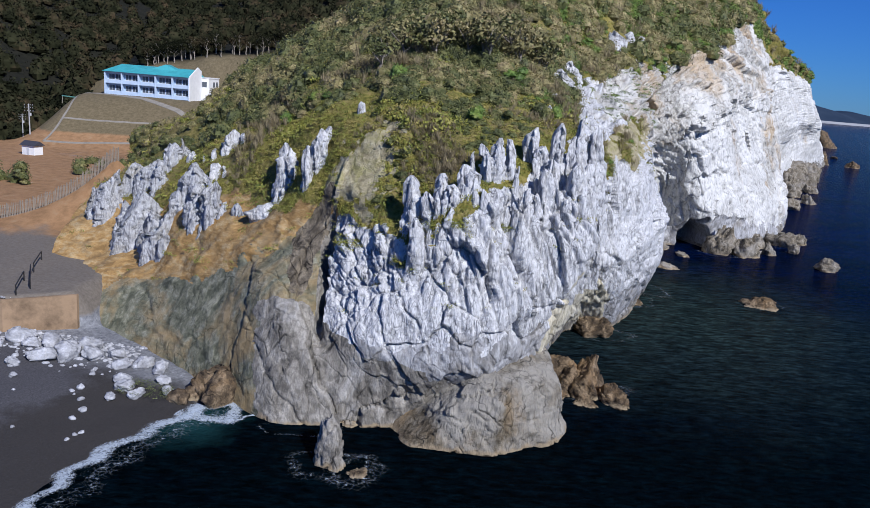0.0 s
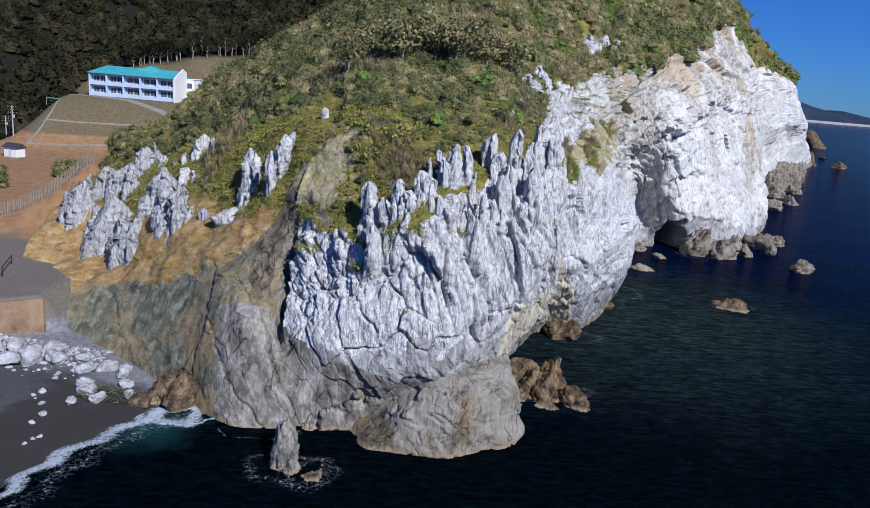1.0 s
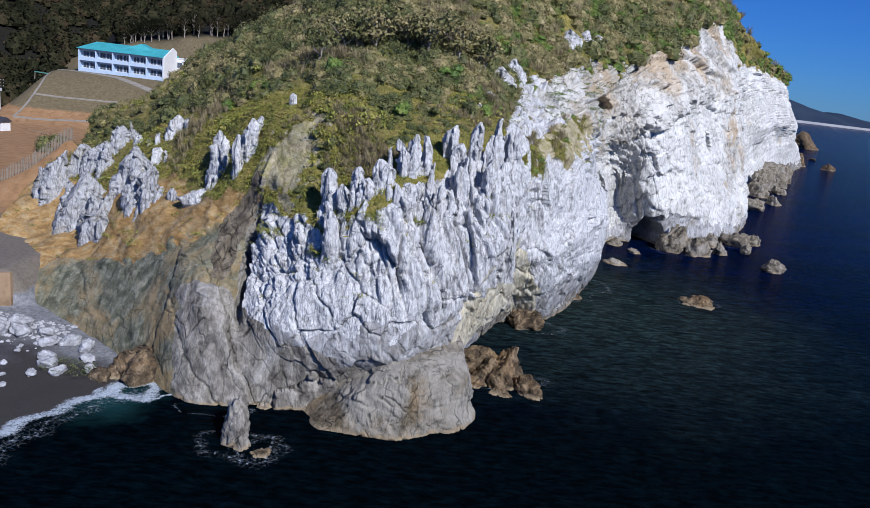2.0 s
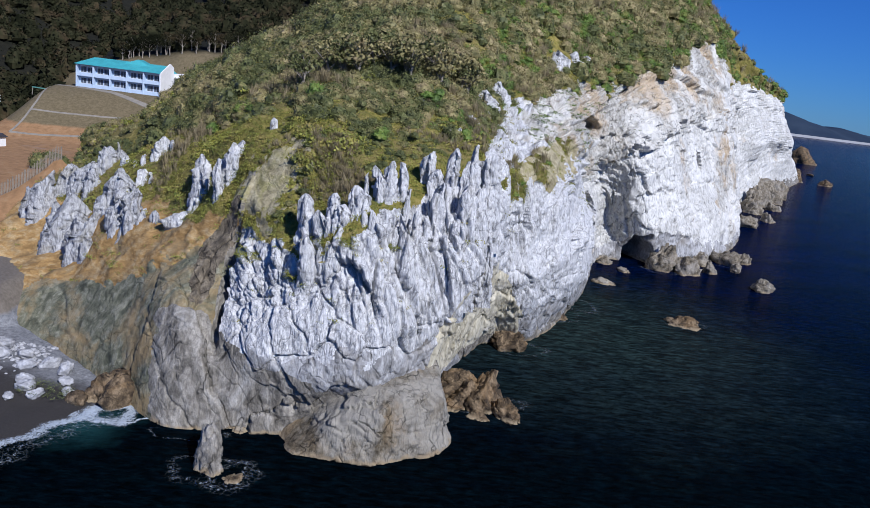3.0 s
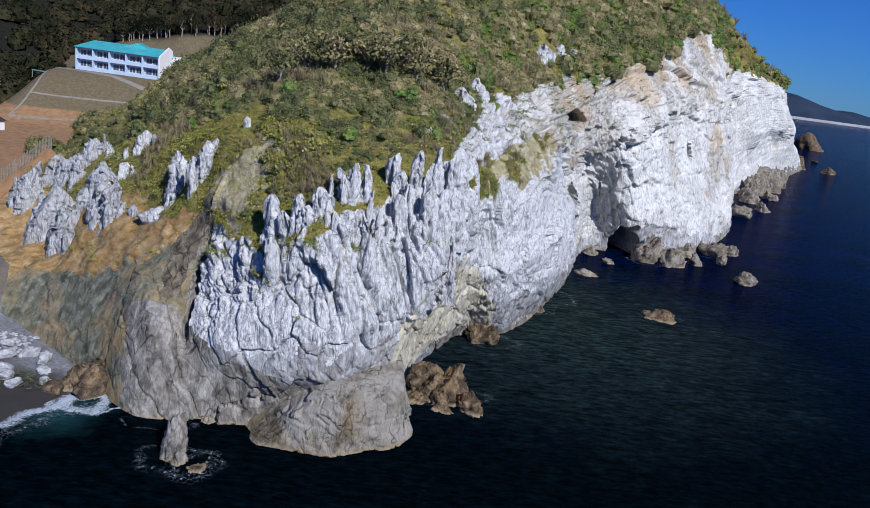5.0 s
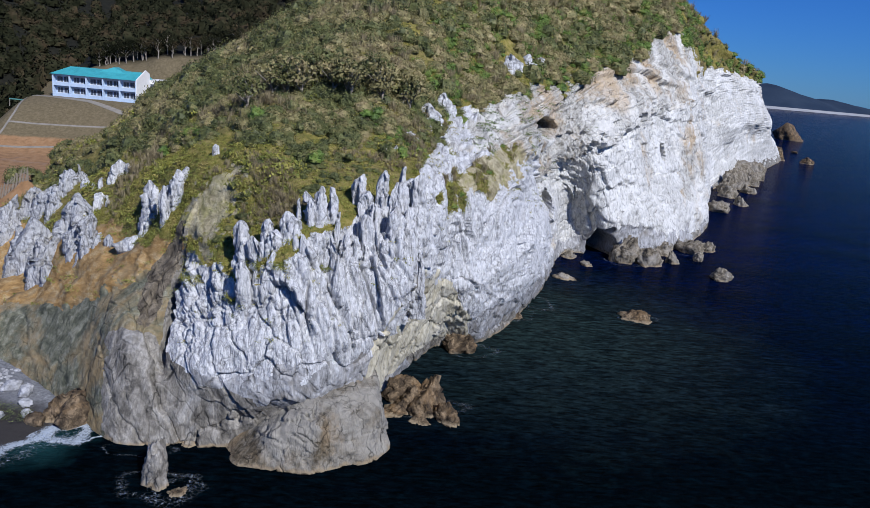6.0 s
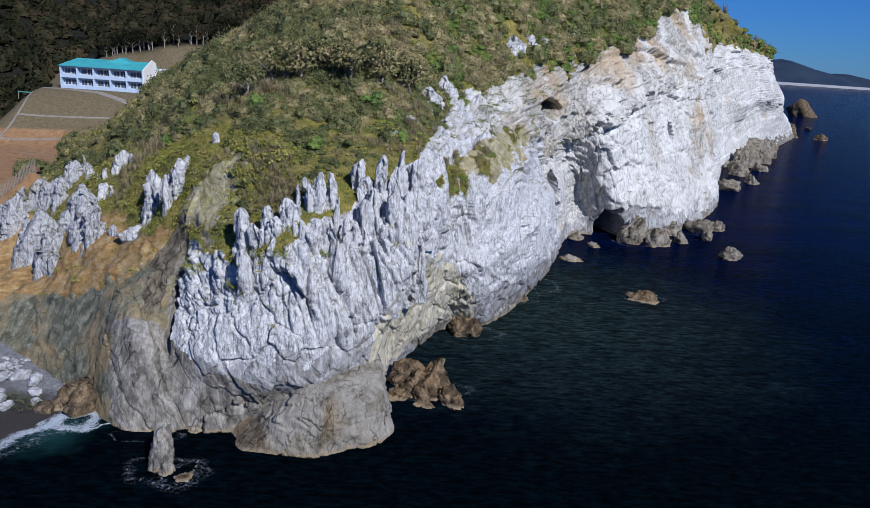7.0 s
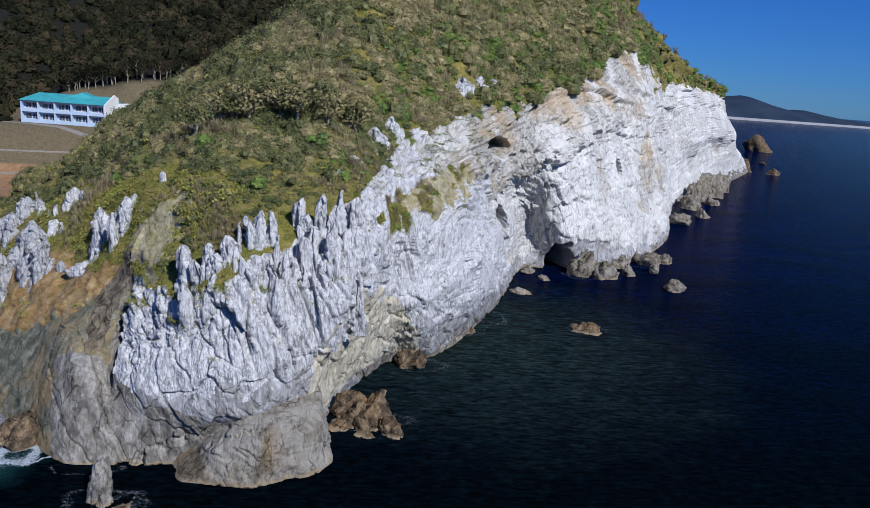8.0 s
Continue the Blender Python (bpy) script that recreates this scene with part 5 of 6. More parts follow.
# ---- single trees with bare trunks at the forest's edge ----
def tree(seed, height, leaf=None):
    r = random.Random(seed)
    root = new("tree")
    bm = bmesh.new()
    def limb(a, b, r0, r1):
        d = b - a
        made = bmesh.ops.create_cone(bm, cap_ends=True, segments=7, radius1=r0, radius2=r1, depth=d.length)["verts"]
        bmesh.ops.transform(bm, matrix=Matrix.Translation((a + b) / 2) @ d.to_track_quat("Z", "Y").to_matrix().to_4x4(), verts=made)
    p, ways = Vector((0, 0, -0.6)), []
    for k in range(4):
        q = p + Vector((r.uniform(-0.3, 0.3), r.uniform(-0.3, 0.3), height * 0.2))
        limb(p, q, 0.22 - 0.04 * k, 0.18 - 0.04 * k)
        ways.append(q)
        p = q
    ends = [p]
    for q in ways[1:]:
        for k in range(3):
            e = q + Vector((r.uniform(-1.5, 1.5), r.uniform(-1.5, 1.5), r.uniform(0.8, 1.8)))
            limb(q, e, 0.09, 0.03)
            ends.append(e)
    part("trunk", bm, bark, root, "pale bare trunk with forked limbs")
    quads = []
    for k, e in enumerate(ends):
        quads.append((leaf_clump(seed * 11 + k, 60, 0.18, 0.8) * r.uniform(0.9, 1.5) + np.array(e)).reshape(-1, 3))
    v = np.concatenate(quads)
    mesh_object("crown", v, np.arange(len(v)).reshape(-1, 4), leaf or shaded_forest_leaf, root, flat=True)
    return tagged(root, "tree with pale bare trunk and thin dark crown", "tree", "trees at the forest's edge")


kinds = [tree(k, 5.2 + 0.6 * k) for k in range(5)]
for k, ob in enumerate(kinds):
    ob.location = (-92 + 3.1 * k, 264.5, float(ground_z(np.array([-92 + 3.1 * k]), np.array([264.5]))[0]))
for k in range(34):
    x = -96 + 1.75 * k + rng.uniform(-0.6, 0.6)
    y = 263 + rng.uniform(-0.5, 4.5)
    z = float(ground_z(np.array([x]), np.array([y]))[0])
    copy_thing(kinds[k % 5], pose(x, y, z, 0, 0, rng.uniform(0, 360)))


# ---- single shrubs and thicket trunks on the headland ----
def surface_at(x, y):
    """The headland's height at a place."""
    k = np.argmin((FLAT[:, 0] - x) ** 2 + (FLAT[:, 1] - y) ** 2 - 0.002 * FLAT[:, 2])
    return float(FLAT[k, 2])


def shrub(seed, x, y, r, leaf, label):
    root = new("shrub")
    root.location = (x, y, surface_at(x, y) - 0.1)
    part("stem", rod((0, 0, -0.4), (0.1, 0.05, r * 0.8), 0.09, 6, 0.5), bark, root)
    s = random.Random(seed)
    q = [bush_shape(seed * 9 + k, 190, 0.085, 0.9) * r * s.uniform(0.5, 0.75) + np.array([s.uniform(-0.5, 0.5) * r, s.uniform(-0.5, 0.5) * r, r * (0.15 + 0.22 * k)]) for k in range(3)]
    v = np.concatenate(q).reshape(-1, 3)
    mesh_object("crown", v, np.arange(len(v)).reshape(-1, 4), leaf, root, flat=True)
    return tagged(root, label, "shrub", "shrubs on the headland")


for k, (x, y, r) in enumerate(((7.6, 69.5, 1.4), (6.6, 71.0, 0.9), (14.5, 74.0, 1.5), (16.0, 75.5, 1.1), (11.0, 71.0, 1.0), (9.4, 75.5, 1.2), (1.0, 77.0, 1.5), (-0.8, 79.0, 1.4), (3.5, 80.0, 1.6), (12.6, 80.5, 1.5), (18.6, 82.0, 1.2), (-4.6, 81.0, 1.3), (-8.0, 82.5, 1.3), (5.4, 74.0, 0.9), (20.6, 86.0, 1.3), (-12.0, 84.0, 1.1))):
    shrub(k + 3, x, y, r, evergreen if k % 3 else fresh_green, "rounded dark green shrub on the grassy headland" if k % 3 else "fresh green shrub on the grassy headland")
thin = [tree(20 + k, 3.0 + 0.3 * k, olive if k else evergreen) for k in range(2)]
for k in range(12):
    x, y = -1.5 + 1.7 * k + rng.uniform(-0.9, 0.9), 83.5 + 0.35 * k + rng.uniform(-2.5, 3.0)
    at = pose(x, y, surface_at(x, y), 0, 0, rng.uniform(0, 360))
    if k < 2:
        thin[k].matrix_basis = at
        ob = thin[k]
    else:
        ob = copy_thing(thin[k % 2], at)
    tagged(ob, "wind-bent small tree with bare pale trunks on the hillside", "tree", "small trees on the hillside")


def ground_at(x, y):
    return float(ground_z(np.array([float(x)]), np.array([float(y)]))[0])


# ---- the two-storey building on the embankment ----
def window(parent, x, z, w, h, y=1.5):
    pane = part("window", boxed(x - w / 2, x + w / 2, y - 0.05, y + 0.02, z, z + h), dark_glass, parent, "dark glazed window with pale frame")
    bars = bmesh.new()
    for a, b, c, d in ((-w / 2 - 0.07, w / 2 + 0.07, -0.07, 0.0), (-w / 2 - 0.07, w / 2 + 0.07, h, h + 0.07), (-w / 2 - 0.07, -w / 2, 0, h), (w / 2, w / 2 + 0.07, 0, h), (-0.04, 0.04, 0, h)):
        box(bars, x + a, x + b, y - 0.11, y - 0.052, z + c, z + d)
    part("window_frame", bars, frame_paint, pane)
    part("window_sill", boxed(x - w / 2 - 0.12, x + w / 2 + 0.12, y - 0.2, y - 0.115, z - 0.16, z - 0.075), white_paint, pane)


def lodge():
    root = new("lodge_building")
    length, depth, eave = 27.0, 12.5, 6.5
    part("wall", boxed(0.2, length - 0.2, 1.52, depth, -2.0, eave), shaded_white_paint, root, "white rendered wall, its blue shade put into the colour")
    for k, z in enumerate((-0.25, 3.1, 6.28)):
        part("floor_slab", boxed(-0.05, length - 0.25, 0.0, 1.5, z, z + 0.3, 0.02), shaded_white_paint, root)
    for k in range(6):
        x = 0.0 + k * (length - 0.45) / 5
        part("pillar", boxed(x, x + 0.35, -0.08, 1.49, -2.0, eave + 0.1, 0.02), shaded_white_paint, root)
    bay = (length - 0.45) / 5
    for storey in (0, 1):
        for k in range(5):
            x0 = k * bay + 0.37
            part("balcony_parapet", boxed(x0, x0 + bay - 0.4, 0.02, 0.14, 0.06 + 3.35 * storey, 0.85 + 3.35 * storey), shaded_white_paint, root)
            for s in (0.28, 0.72):
                window(root, x0 + (bay - 0.4) * s, 0.95 + 3.32 * storey, 1.75, 1.55)
    # hipped sheet roof with a raised gable
    bm = bmesh.new()
    ridge = eave + 2.5
    v = [bm.verts.new(c) for c in ((-0.5, -0.5, eave + 0.12), (length - 0.25, -0.5, eave + 0.12), (length - 0.25, depth + 0.3, eave + 0.12), (-0.5, depth + 0.3, eave + 0.12),
                                   (2.6, depth / 2, ridge), (length - 0.25, depth / 2, ridge))]
    for f in ((0, 1, 5, 4), (2, 3, 4, 5), (3, 0, 4), (1, 2, 5)):
        bm.faces.new([v[i] for i in f])
    roof = part("roof", bm, teal_roof, root, "teal sheet-metal hipped roof")
    bm = bmesh.new()
    cxr, top = 17.2, ridge + 0.9
    v = [bm.verts.new(c) for c in ((cxr - 4.4, 4.2, ridge - 0.75), (cxr + 4.4, 4.2, ridge - 0.75), (cxr, 5.2, top), (cxr - 4.4, 9.0, ridge - 0.9), (cxr + 4.4, 9.0, ridge - 0.9), (cxr, 8.6, top))]
    for f in ((0, 1, 2), (1, 4, 5, 2), (0, 2, 5, 3), (3, 5, 4)):
        bm.faces.new([v[i] for i in f])
    part("roof_gable", bm, teal_roof, roof)
    for k in range(26):
        x = 0.6 + k * 0.98
        rise = 2.38
        y1 = depth / 2 if x > 2.6 else depth / 2 * (x + 0.5) / 3.1
        part("roof_seam", rod((x, -0.48, eave + 0.15), (x, y1 - 0.05, eave + 0.15 + rise * (y1 + 0.5) / (depth / 2 + 0.5)), 0.035, 5), teal_roof, roof)
    # end walls that stand above the roof
    bm = bmesh.new()
    prof = ((-0.15, -2.0), (-0.15, eave + 0.35), (depth / 2, ridge + 0.75), (depth * 0.72, ridge - 0.3), (depth * 0.72, -2.0))
    lo = [bm.verts.new((length - 0.2, y, z)) for y, z in prof]
    hi = [bm.verts.new((length + 0.12, y, z)) for y, z in prof]
    bm.faces.new(lo)
    bm.faces.new(hi[::-1])
    for i in range(5):
        bm.faces.new((lo[i], hi[i], hi[(i + 1) % 5], lo[(i + 1) % 5]))
    bmesh.ops.recalc_face_normals(bm, faces=bm.faces)
    part("end_wall", bm, white_paint, root, "plain white gable wall")
    wing = part("rear_wing", boxed(length - 1.0, length + 2.4, depth * 0.74, depth + 5.5, -2.0, 6.6, 0.02), white_paint, root)
    part("wing_cap", boxed(length - 1.1, length + 2.55, depth * 0.74 - 0.12, depth + 5.6, 6.602, 6.8), white_paint, wing)
    for y in (depth + 0.2, depth + 2.8):
        part("wing_window", boxed(length + 2.402, length + 2.45, y, y + 1.5, 3.9, 5.5), dark_glass, wing)
    part("wing_window", boxed(length + 0.2, length + 1.7, depth * 0.74 - 0.05, depth * 0.74 - 0.003, 3.9, 5.5), dark_glass, wing)
    part("downpipe", rod((length - 0.45, -0.16, 0), (length - 0.45, -0.16, eave), 0.05, 6), frame_paint, root)
    return tagged(root, "white two-storey lodge with teal roof on the embankment", "building")


lodge().matrix_world = pose(-95.9, 232.0, 16.4, 0, 0, -5)


# ---- hut, poles, fence, rails, paths ----
def hut():
    root = new("hut")
    part("wall", boxed(-2.4, 2.4, -1.7, 1.7, -0.6, 2.7, 0.03), white_paint, root, "plain cream-white wall")
    bm = bmesh.new()
    v = [bm.verts.new(c) for c in ((-2.9, -2.2, 2.55), (2.9, -2.2, 2.55), (2.9, 2.2, 2.55), (-2.9, 2.2, 2.55), (-2.9, 0, 3.9), (2.9, 0, 3.9))]
    for f in ((0, 1, 5, 4), (2, 3, 4, 5), (3, 0, 4), (1, 2, 5), (3, 2, 1, 0)):
        bm.faces.new([v[i] for i in f])
    part("roof", bm, hut_roof, root, "dark pitched roof")
    part("door", boxed(-0.5, 0.5, -1.76, -1.702, -0.4, 1.7), frame_paint, root)
    return tagged(root, "small white hut with dark pitched roof on the sand", "hut")


hut().matrix_world = pose(-91.2, 180, ground_at(-91.2, 180) + 0.3, 0, 0, -18) @ Matrix.Scale(0.78, 4)


def utility_pole():
    root = new("utility_pole")
    part("pole", rod((0, 0, -1), (0, 0, 11.5), 0.24, 10, 0.7), pole_grey, root)
    for z in (10.9, 9.9, 8.8):
        part("crossarm", boxed(-1.5, 1.5, -0.06, 0.06, z, z + 0.14), dark_metal, root)
        for x in (-1.3, -0.5, 0.5, 1.3):
            part("insulator", rod((x, 0, z + 0.14), (x, 0, z + 0.42), 0.07, 6), frame_paint, root)
    part("transformer", rod((0.5, -0.2, 7.2), (0.5, -0.2, 8.3), 0.34, 10), pole_grey, root)
    return tagged(root, "grey concrete utility pole with crossarms beside the forest", "utility pole", "utility poles")


mast = utility_pole()
mast.matrix_world = pose(-104.6, 204.4, ground_at(-104.6, 204.4) - 0.4, 0, 0, 15) @ Matrix.Scale(0.76, 4)
copy_thing(mast, pose(-106.4, 204.2, ground_at(-106.4, 204.2) - 0.4, 0, 0, 22) @ Matrix.Scale(0.76, 4))


def picket_fence():
    a, b = Vector((-55.5, 98.6)), Vector((-40.9, 108.6))
    root = new("picket_fence")
    count = 92
    me = boxed(-0.065, 0.065, -0.02, 0.02, -0.5, 1.75)
    for v in me.verts:
        if v.co.z > 1:
            v.co.x *= 0.6
    first = None
    turn = math.atan2(b.y - a.y, b.x - a.x)
    r = random.Random(3)
    for k in range(count):
        p = a.lerp(b, k / (count - 1))
        at = pose(p.x, p.y, ground_at(p.x, p.y) + r.uniform(-0.12, 0.12), 0, r.uniform(-3, 3), math.degrees(turn))
        if first is None:
            first = part("picket", me, fence_wood, root)
            ob = first
        else:
            ob = new("picket", first.data)
            ob.parent = root
        ob.matrix_basis = at
    for k in range(12):
        p = a.lerp(b, k / 11)
        z = ground_at(p.x, p.y)
        part("post", rod((p.x, p.y + 0.09, z - 0.5), (p.x, p.y + 0.09, z + 1.95), 0.07, 7), fence_wood, root)
        if k < 11:
            q = a.lerp(b, (k + 1) / 11)
            for h in (0.45, 1.35):
                part("rail", rod((p.x, p.y + 0.05, z + h), (q.x, q.y + 0.05, ground_at(q.x, q.y) + h), 0.035, 6), fence_wood, root)
    return tagged(root, "weathered grey wooden picket fence along the terrace edge", "fence")


picket_fence()


def handrail(a, b):
    root = new("handrail")
    za, zb = ground_at(*a), ground_at(*b)
    n = 2
    for k in range(n):
        t = k / (n - 1)
        x, y, z = a[0] + (b[0] - a[0]) * t, a[1] + (b[1] - a[1]) * t, za + (zb - za) * t
        part("post", rod((x, y, z - 0.3), (x, y, z + 1.0), 0.06, 7), dark_metal, root)
    for h in (1.0,):
        part("rail", rod((*a, za + h), (*b, zb + h), 0.065, 7), dark_metal, root)
    return tagged(root, "dark metal handrail beside the path to the beach", "railing", "handrails by the path")


handrail((-34.6, 69.2), (-36.4, 74.0))
handrail((-39.1, 82.7), (-37.2, 77.4))
handrail((-37.2, 76.8), (-34.4, 71.4))


def retaining_wall():
    bm = bmesh.new()
    xs = [-64.0, -54.0, -44.0, -34.9, -32.0, -29.4]
    rows = []
    for x in xs:
        y = float(wall_y(np.array(x)))
        rows.append([bm.verts.new(c) for c in ((x, y - 0.25, -1.0), (x, y + 0.25, -1.0), (x, y + 0.25, 5.0), (x, y - 0.15, 5.0))])
    for p, q in zip(rows, rows[1:]):
        for i in range(4):
            bm.faces.new((p[i], q[i], q[(i + 1) % 4], p[(i + 1) % 4]))
    bm.faces.new(rows[0][::-1])
    bm.faces.new(rows[-1])
    bmesh.ops.recalc_face_normals(bm, faces=bm.faces)
    me = bpy.data.meshes.new("retaining_wall")
    bm.to_mesh(me)
    bm.free()
    me.materials.append(plain("rust_stained_wall", (0.33, 0.225, 0.135), 0.9, 0.3, 0.35, 0, 0.3))
    tagged(new("retaining_wall", me), "tan rust-stained concrete retaining wall above the beach", "wall", kind="structure")


retaining_wall()


def draped_path(name, points, width, material, label):
    """A path slab that follows the ground."""
    pts = []
    for (x0, y0), (x1, y1) in zip(points, points[1:]):
        k = max(2, int(math.hypot(x1 - x0, y1 - y0) / 1.2))
        pts += [(x0 + (x1 - x0) * i / k, y0 + (y1 - y0) * i / k) for i in range(k)]
    pts.append(points[-1])
    verts, faces = [], []
    for i, (x, y) in enumerate(pts):
        x1, y1 = pts[min(i + 1, len(pts) - 1)]
        x0, y0 = pts[max(i - 1, 0)]
        d = Vector((x1 - x0, y1 - y0)).normalized()
        for s in (-1, 1):
            px, py = x - d.y * s * width / 2, y + d.x * s * width / 2
            z = ground_at(px, py)
            verts += [(px, py, z - 0.25), (px, py, z + 0.14)]
    for i in range(len(pts) - 1):
        a, b = 4 * i, 4 * i + 4
        faces += [(a + 1, b + 1, b + 3, a + 3), (a, b, b + 1, a + 1), (a + 3, b + 3, b + 2, a + 2)]
    return tagged(mesh_object(name, np.array(verts), faces, material, flat=True), label, "path", kind="structure")


draped_path("path", [(-98, 198.5), (-90, 199.5), (-80, 202), (-70, 205), (-60, 209)], 0.8, concrete, "pale concrete path along the foot of the embankment")
draped_path("path", [(-98.5, 210), (-88, 211), (-76, 213), (-62, 215)], 0.5, concrete, "pale concrete step across the dry embankment")
draped_path("path", [(-98, 198.5), (-98, 206), (-98.6, 214), (-100, 222), (-101.5, 228)], 0.6, concrete, "narrow pale stair path up the embankment")
draped_path("road", [(-106, 229.5), (-96, 228), (-82, 226), (-70, 221), (-60, 214)], 1.8, concrete, "curved pale drive below the lodge")
draped_path("road", [(-66, 250), (-55, 256), (-42, 259.5), (-28, 262)], 2.2, concrete, "pale track climbing behind the lodge")


def shelter():
    root = new("shelter")
    part("roof", boxed(-2.0, 2.0, -1.2, 1.2, 1.5, 1.65), plain("green_sheet", (0.10, 0.26, 0.22), 0.5), root, "green sheet roof")
    for x in (-1.8, 1.8):
        part("side_wall", boxed(x - 0.08, x + 0.08, -1.1, 1.1, -0.6, 1.498), concrete, root)
    return tagged(root, "low green-roofed shelter beside the embankment", "shelter")


shelter().matrix_world = pose(-103.0, 224, ground_at(-103.0, 224) + 0.2, 0, 4, 25)


def bush(seed, x, y, z, r, high, label):
    root = new("bush")
    root.location = (x, y, z)
    part("stem", rod((0, 0, -0.4), (0.1, 0, r * 0.8), 0.12, 6, 0.5), bark, root)
    q = [bush_shape(seed * 9 + k, 260, 0.08, high) * r * random.Random(seed + k).uniform(0.5, 0.8) + np.array([random.Random(seed * 3 + k).uniform(-0.5, 0.5) * r, random.Random(seed * 5 + k).uniform(-0.5, 0.5) * r, r * 0.35 * k]) for k in range(4)]
    v = np.concatenate(q).reshape(-1, 3)
    mesh_object("crown", v, np.arange(len(v)).reshape(-1, 4), evergreen, root, flat=True)
    return tagged(root, label, "bush", "bushes on the terrace")


BUSHES = ((-70.5, 136, 2.7), (-76.5, 138.5, 2.6), (-68.5, 134, 1.5), (-66.0, 152, 2.4), (-62.5, 154, 2.2), (-59.0, 156, 2.0))
for k, (x, y, r) in enumerate(BUSHES):
    bush(k + 1, x, y, ground_at(x, y), r, 1.0, "dark green rounded bush on the sand terrace")

# ---- beach stones ----
BEACH_STONES = [
    (-32.5, 66.0, 1.7), (-31.0, 65.0, 1.2), (-29.6, 65.8, 1.6), (-33.8, 64.0, 0.9), (-27.8, 65.6, 1.1), (-26.2, 66.2, 1.7), (-23.6, 65.4, 1.2),
    (-29.0, 62.7, 1.6), (-27.3, 63.7, 1.9), (-25.4, 64.4, 1.5), (-30.6, 61.0, 0.9), (-29.4, 58.8, 0.5), (-23.6, 58.4, 0.5), (-21.0, 60.6, 1.1), (-20.3, 59.4, 1.2), (-19.1, 58.6, 1.0),
    (-20.9, 57.6, 0.7), (-22.2, 63.2, 1.1), (-20.6, 64.4, 1.5), (-18.8, 63.6, 1.3), (-17.9, 61.6, 0.9), (-22.0, 55.2, 0.45), (-17.0, 60.0, 0.8), (-24.0, 62.0, 0.4),
]
for k, (x, y, r) in enumerate(BEACH_STONES):
    rock_thing("beach_stone", 200 + k, (x, y, ground_at(x, y) + 0.25 * r), (r * 0.62, r * 0.52, r * 0.42), 53 * k, pale_stone, "pale white limestone boulder lying on the dark shingle", "stone", "stones on the beach", 8, 0.05, (30, 22))
r = random.Random(9)
for k in range(14):
    x, y = r.uniform(-36, -19), r.uniform(51, 66)
    if x < shore_x(y) - 2:
        s = r.uniform(0.12, 0.3)
        rock_thing("beach_stone", 240 + k, (x, y, ground_at(x, y) + 0.1 * s), (s, s * 0.8, s * 0.6), 31 * k, pale_stone, "small pale stone on the dark shingle", "stone", "stones on the beach", 9, 0.08, (12, 9))
for k, (x, y, s) in enumerate(((-13.8, 61.2, 1.6), (-12.4, 60.2, 1.8), (-11.6, 61.8, 1.9), (-15.6, 59.0, 0.9), (-14.6, 60.0, 0.8))):
    rock_thing("shore_rock", 270 + k, (x, y, 0.3 * s), (s, s * 0.9, s * 0.9), 37 * k, brown_rock, "wet ochre-brown rock where the beach meets the cliff", "rock", "rocks at the beach end", 12, 0.1, (26, 18))
gx, gy = rng.uniform(-39, -22, 900), rng.uniform(60.5, 68.5, 900)
ok = gx < shore_x(np.minimum(gy, 64)) - 7 + 0.35 * (68 - gy)
gx, gy = gx[ok], gy[ok]
ok = rng.uniform(0, 1, len(gx)) < smooth(60, 67, gy)
gx, gy = gx[ok], gy[ok]
pebbles = []
for k in range(5):
    p, f = facet_rock(500 + k, 9, 0.1, (8, 6))
    pebbles.append(p[f] * np.array([1, 0.8, 0.6]))
scatter("beach_rubble", pebbles, np.stack([gx, gy, ground_z(gx, gy)], -1), rng.uniform(0.08, 0.42, len(gx)) ** 1.3, rng.uniform(0.7, 1.1, len(gx)), pale_stone, "pale grey limestone rubble at the back of the beach", "rubble", 12)
wx, wy = rng.uniform(-20.5, -16.5, 60), rng.uniform(57.8, 60.5, 60)
at = np.stack([wx, wy, ground_z(wx, wy) + 0.5], -1)
scatter("seaweed", lows, at, rng.uniform(0.2, 0.45, 60), rng.uniform(0.4, 0.8, 60), weed, "green seaweed over stones at the tide line", "seaweed", 11)


# ---- surf ----
def ribbon(name, line, widths, z, material, label):
    verts, faces, uvs = [], [], []
    n = len(line)
    for i, (x, y) in enumerate(line):
        x1, y1 = line[min(i + 1, n - 1)]
        x0, y0 = line[max(i - 1, 0)]
        d = Vector((x1 - x0, y1 - y0)).normalized()
        for j in range(5):
            s = (j / 4 - 0.5) * widths[i]
            verts.append((x - d.y * s, y + d.x * s, z + 0.10 * math.sin(math.pi * j / 4)))
            uvs.append((i / n, j / 4))
    for i in range(n - 1):
        for j in range(4):
            a = i * 5 + j
            faces.append((a, a + 5, a + 6, a + 1))
    ob = mesh_object(name, np.array(verts), faces, material)
    layer = ob.data.uv_layers.new(name="across")
    for loop in ob.data.loops:
        layer.data[loop.index].uv = uvs[loop.vertex_index]
    return tagged(ob, label, "foam", kind="structure")


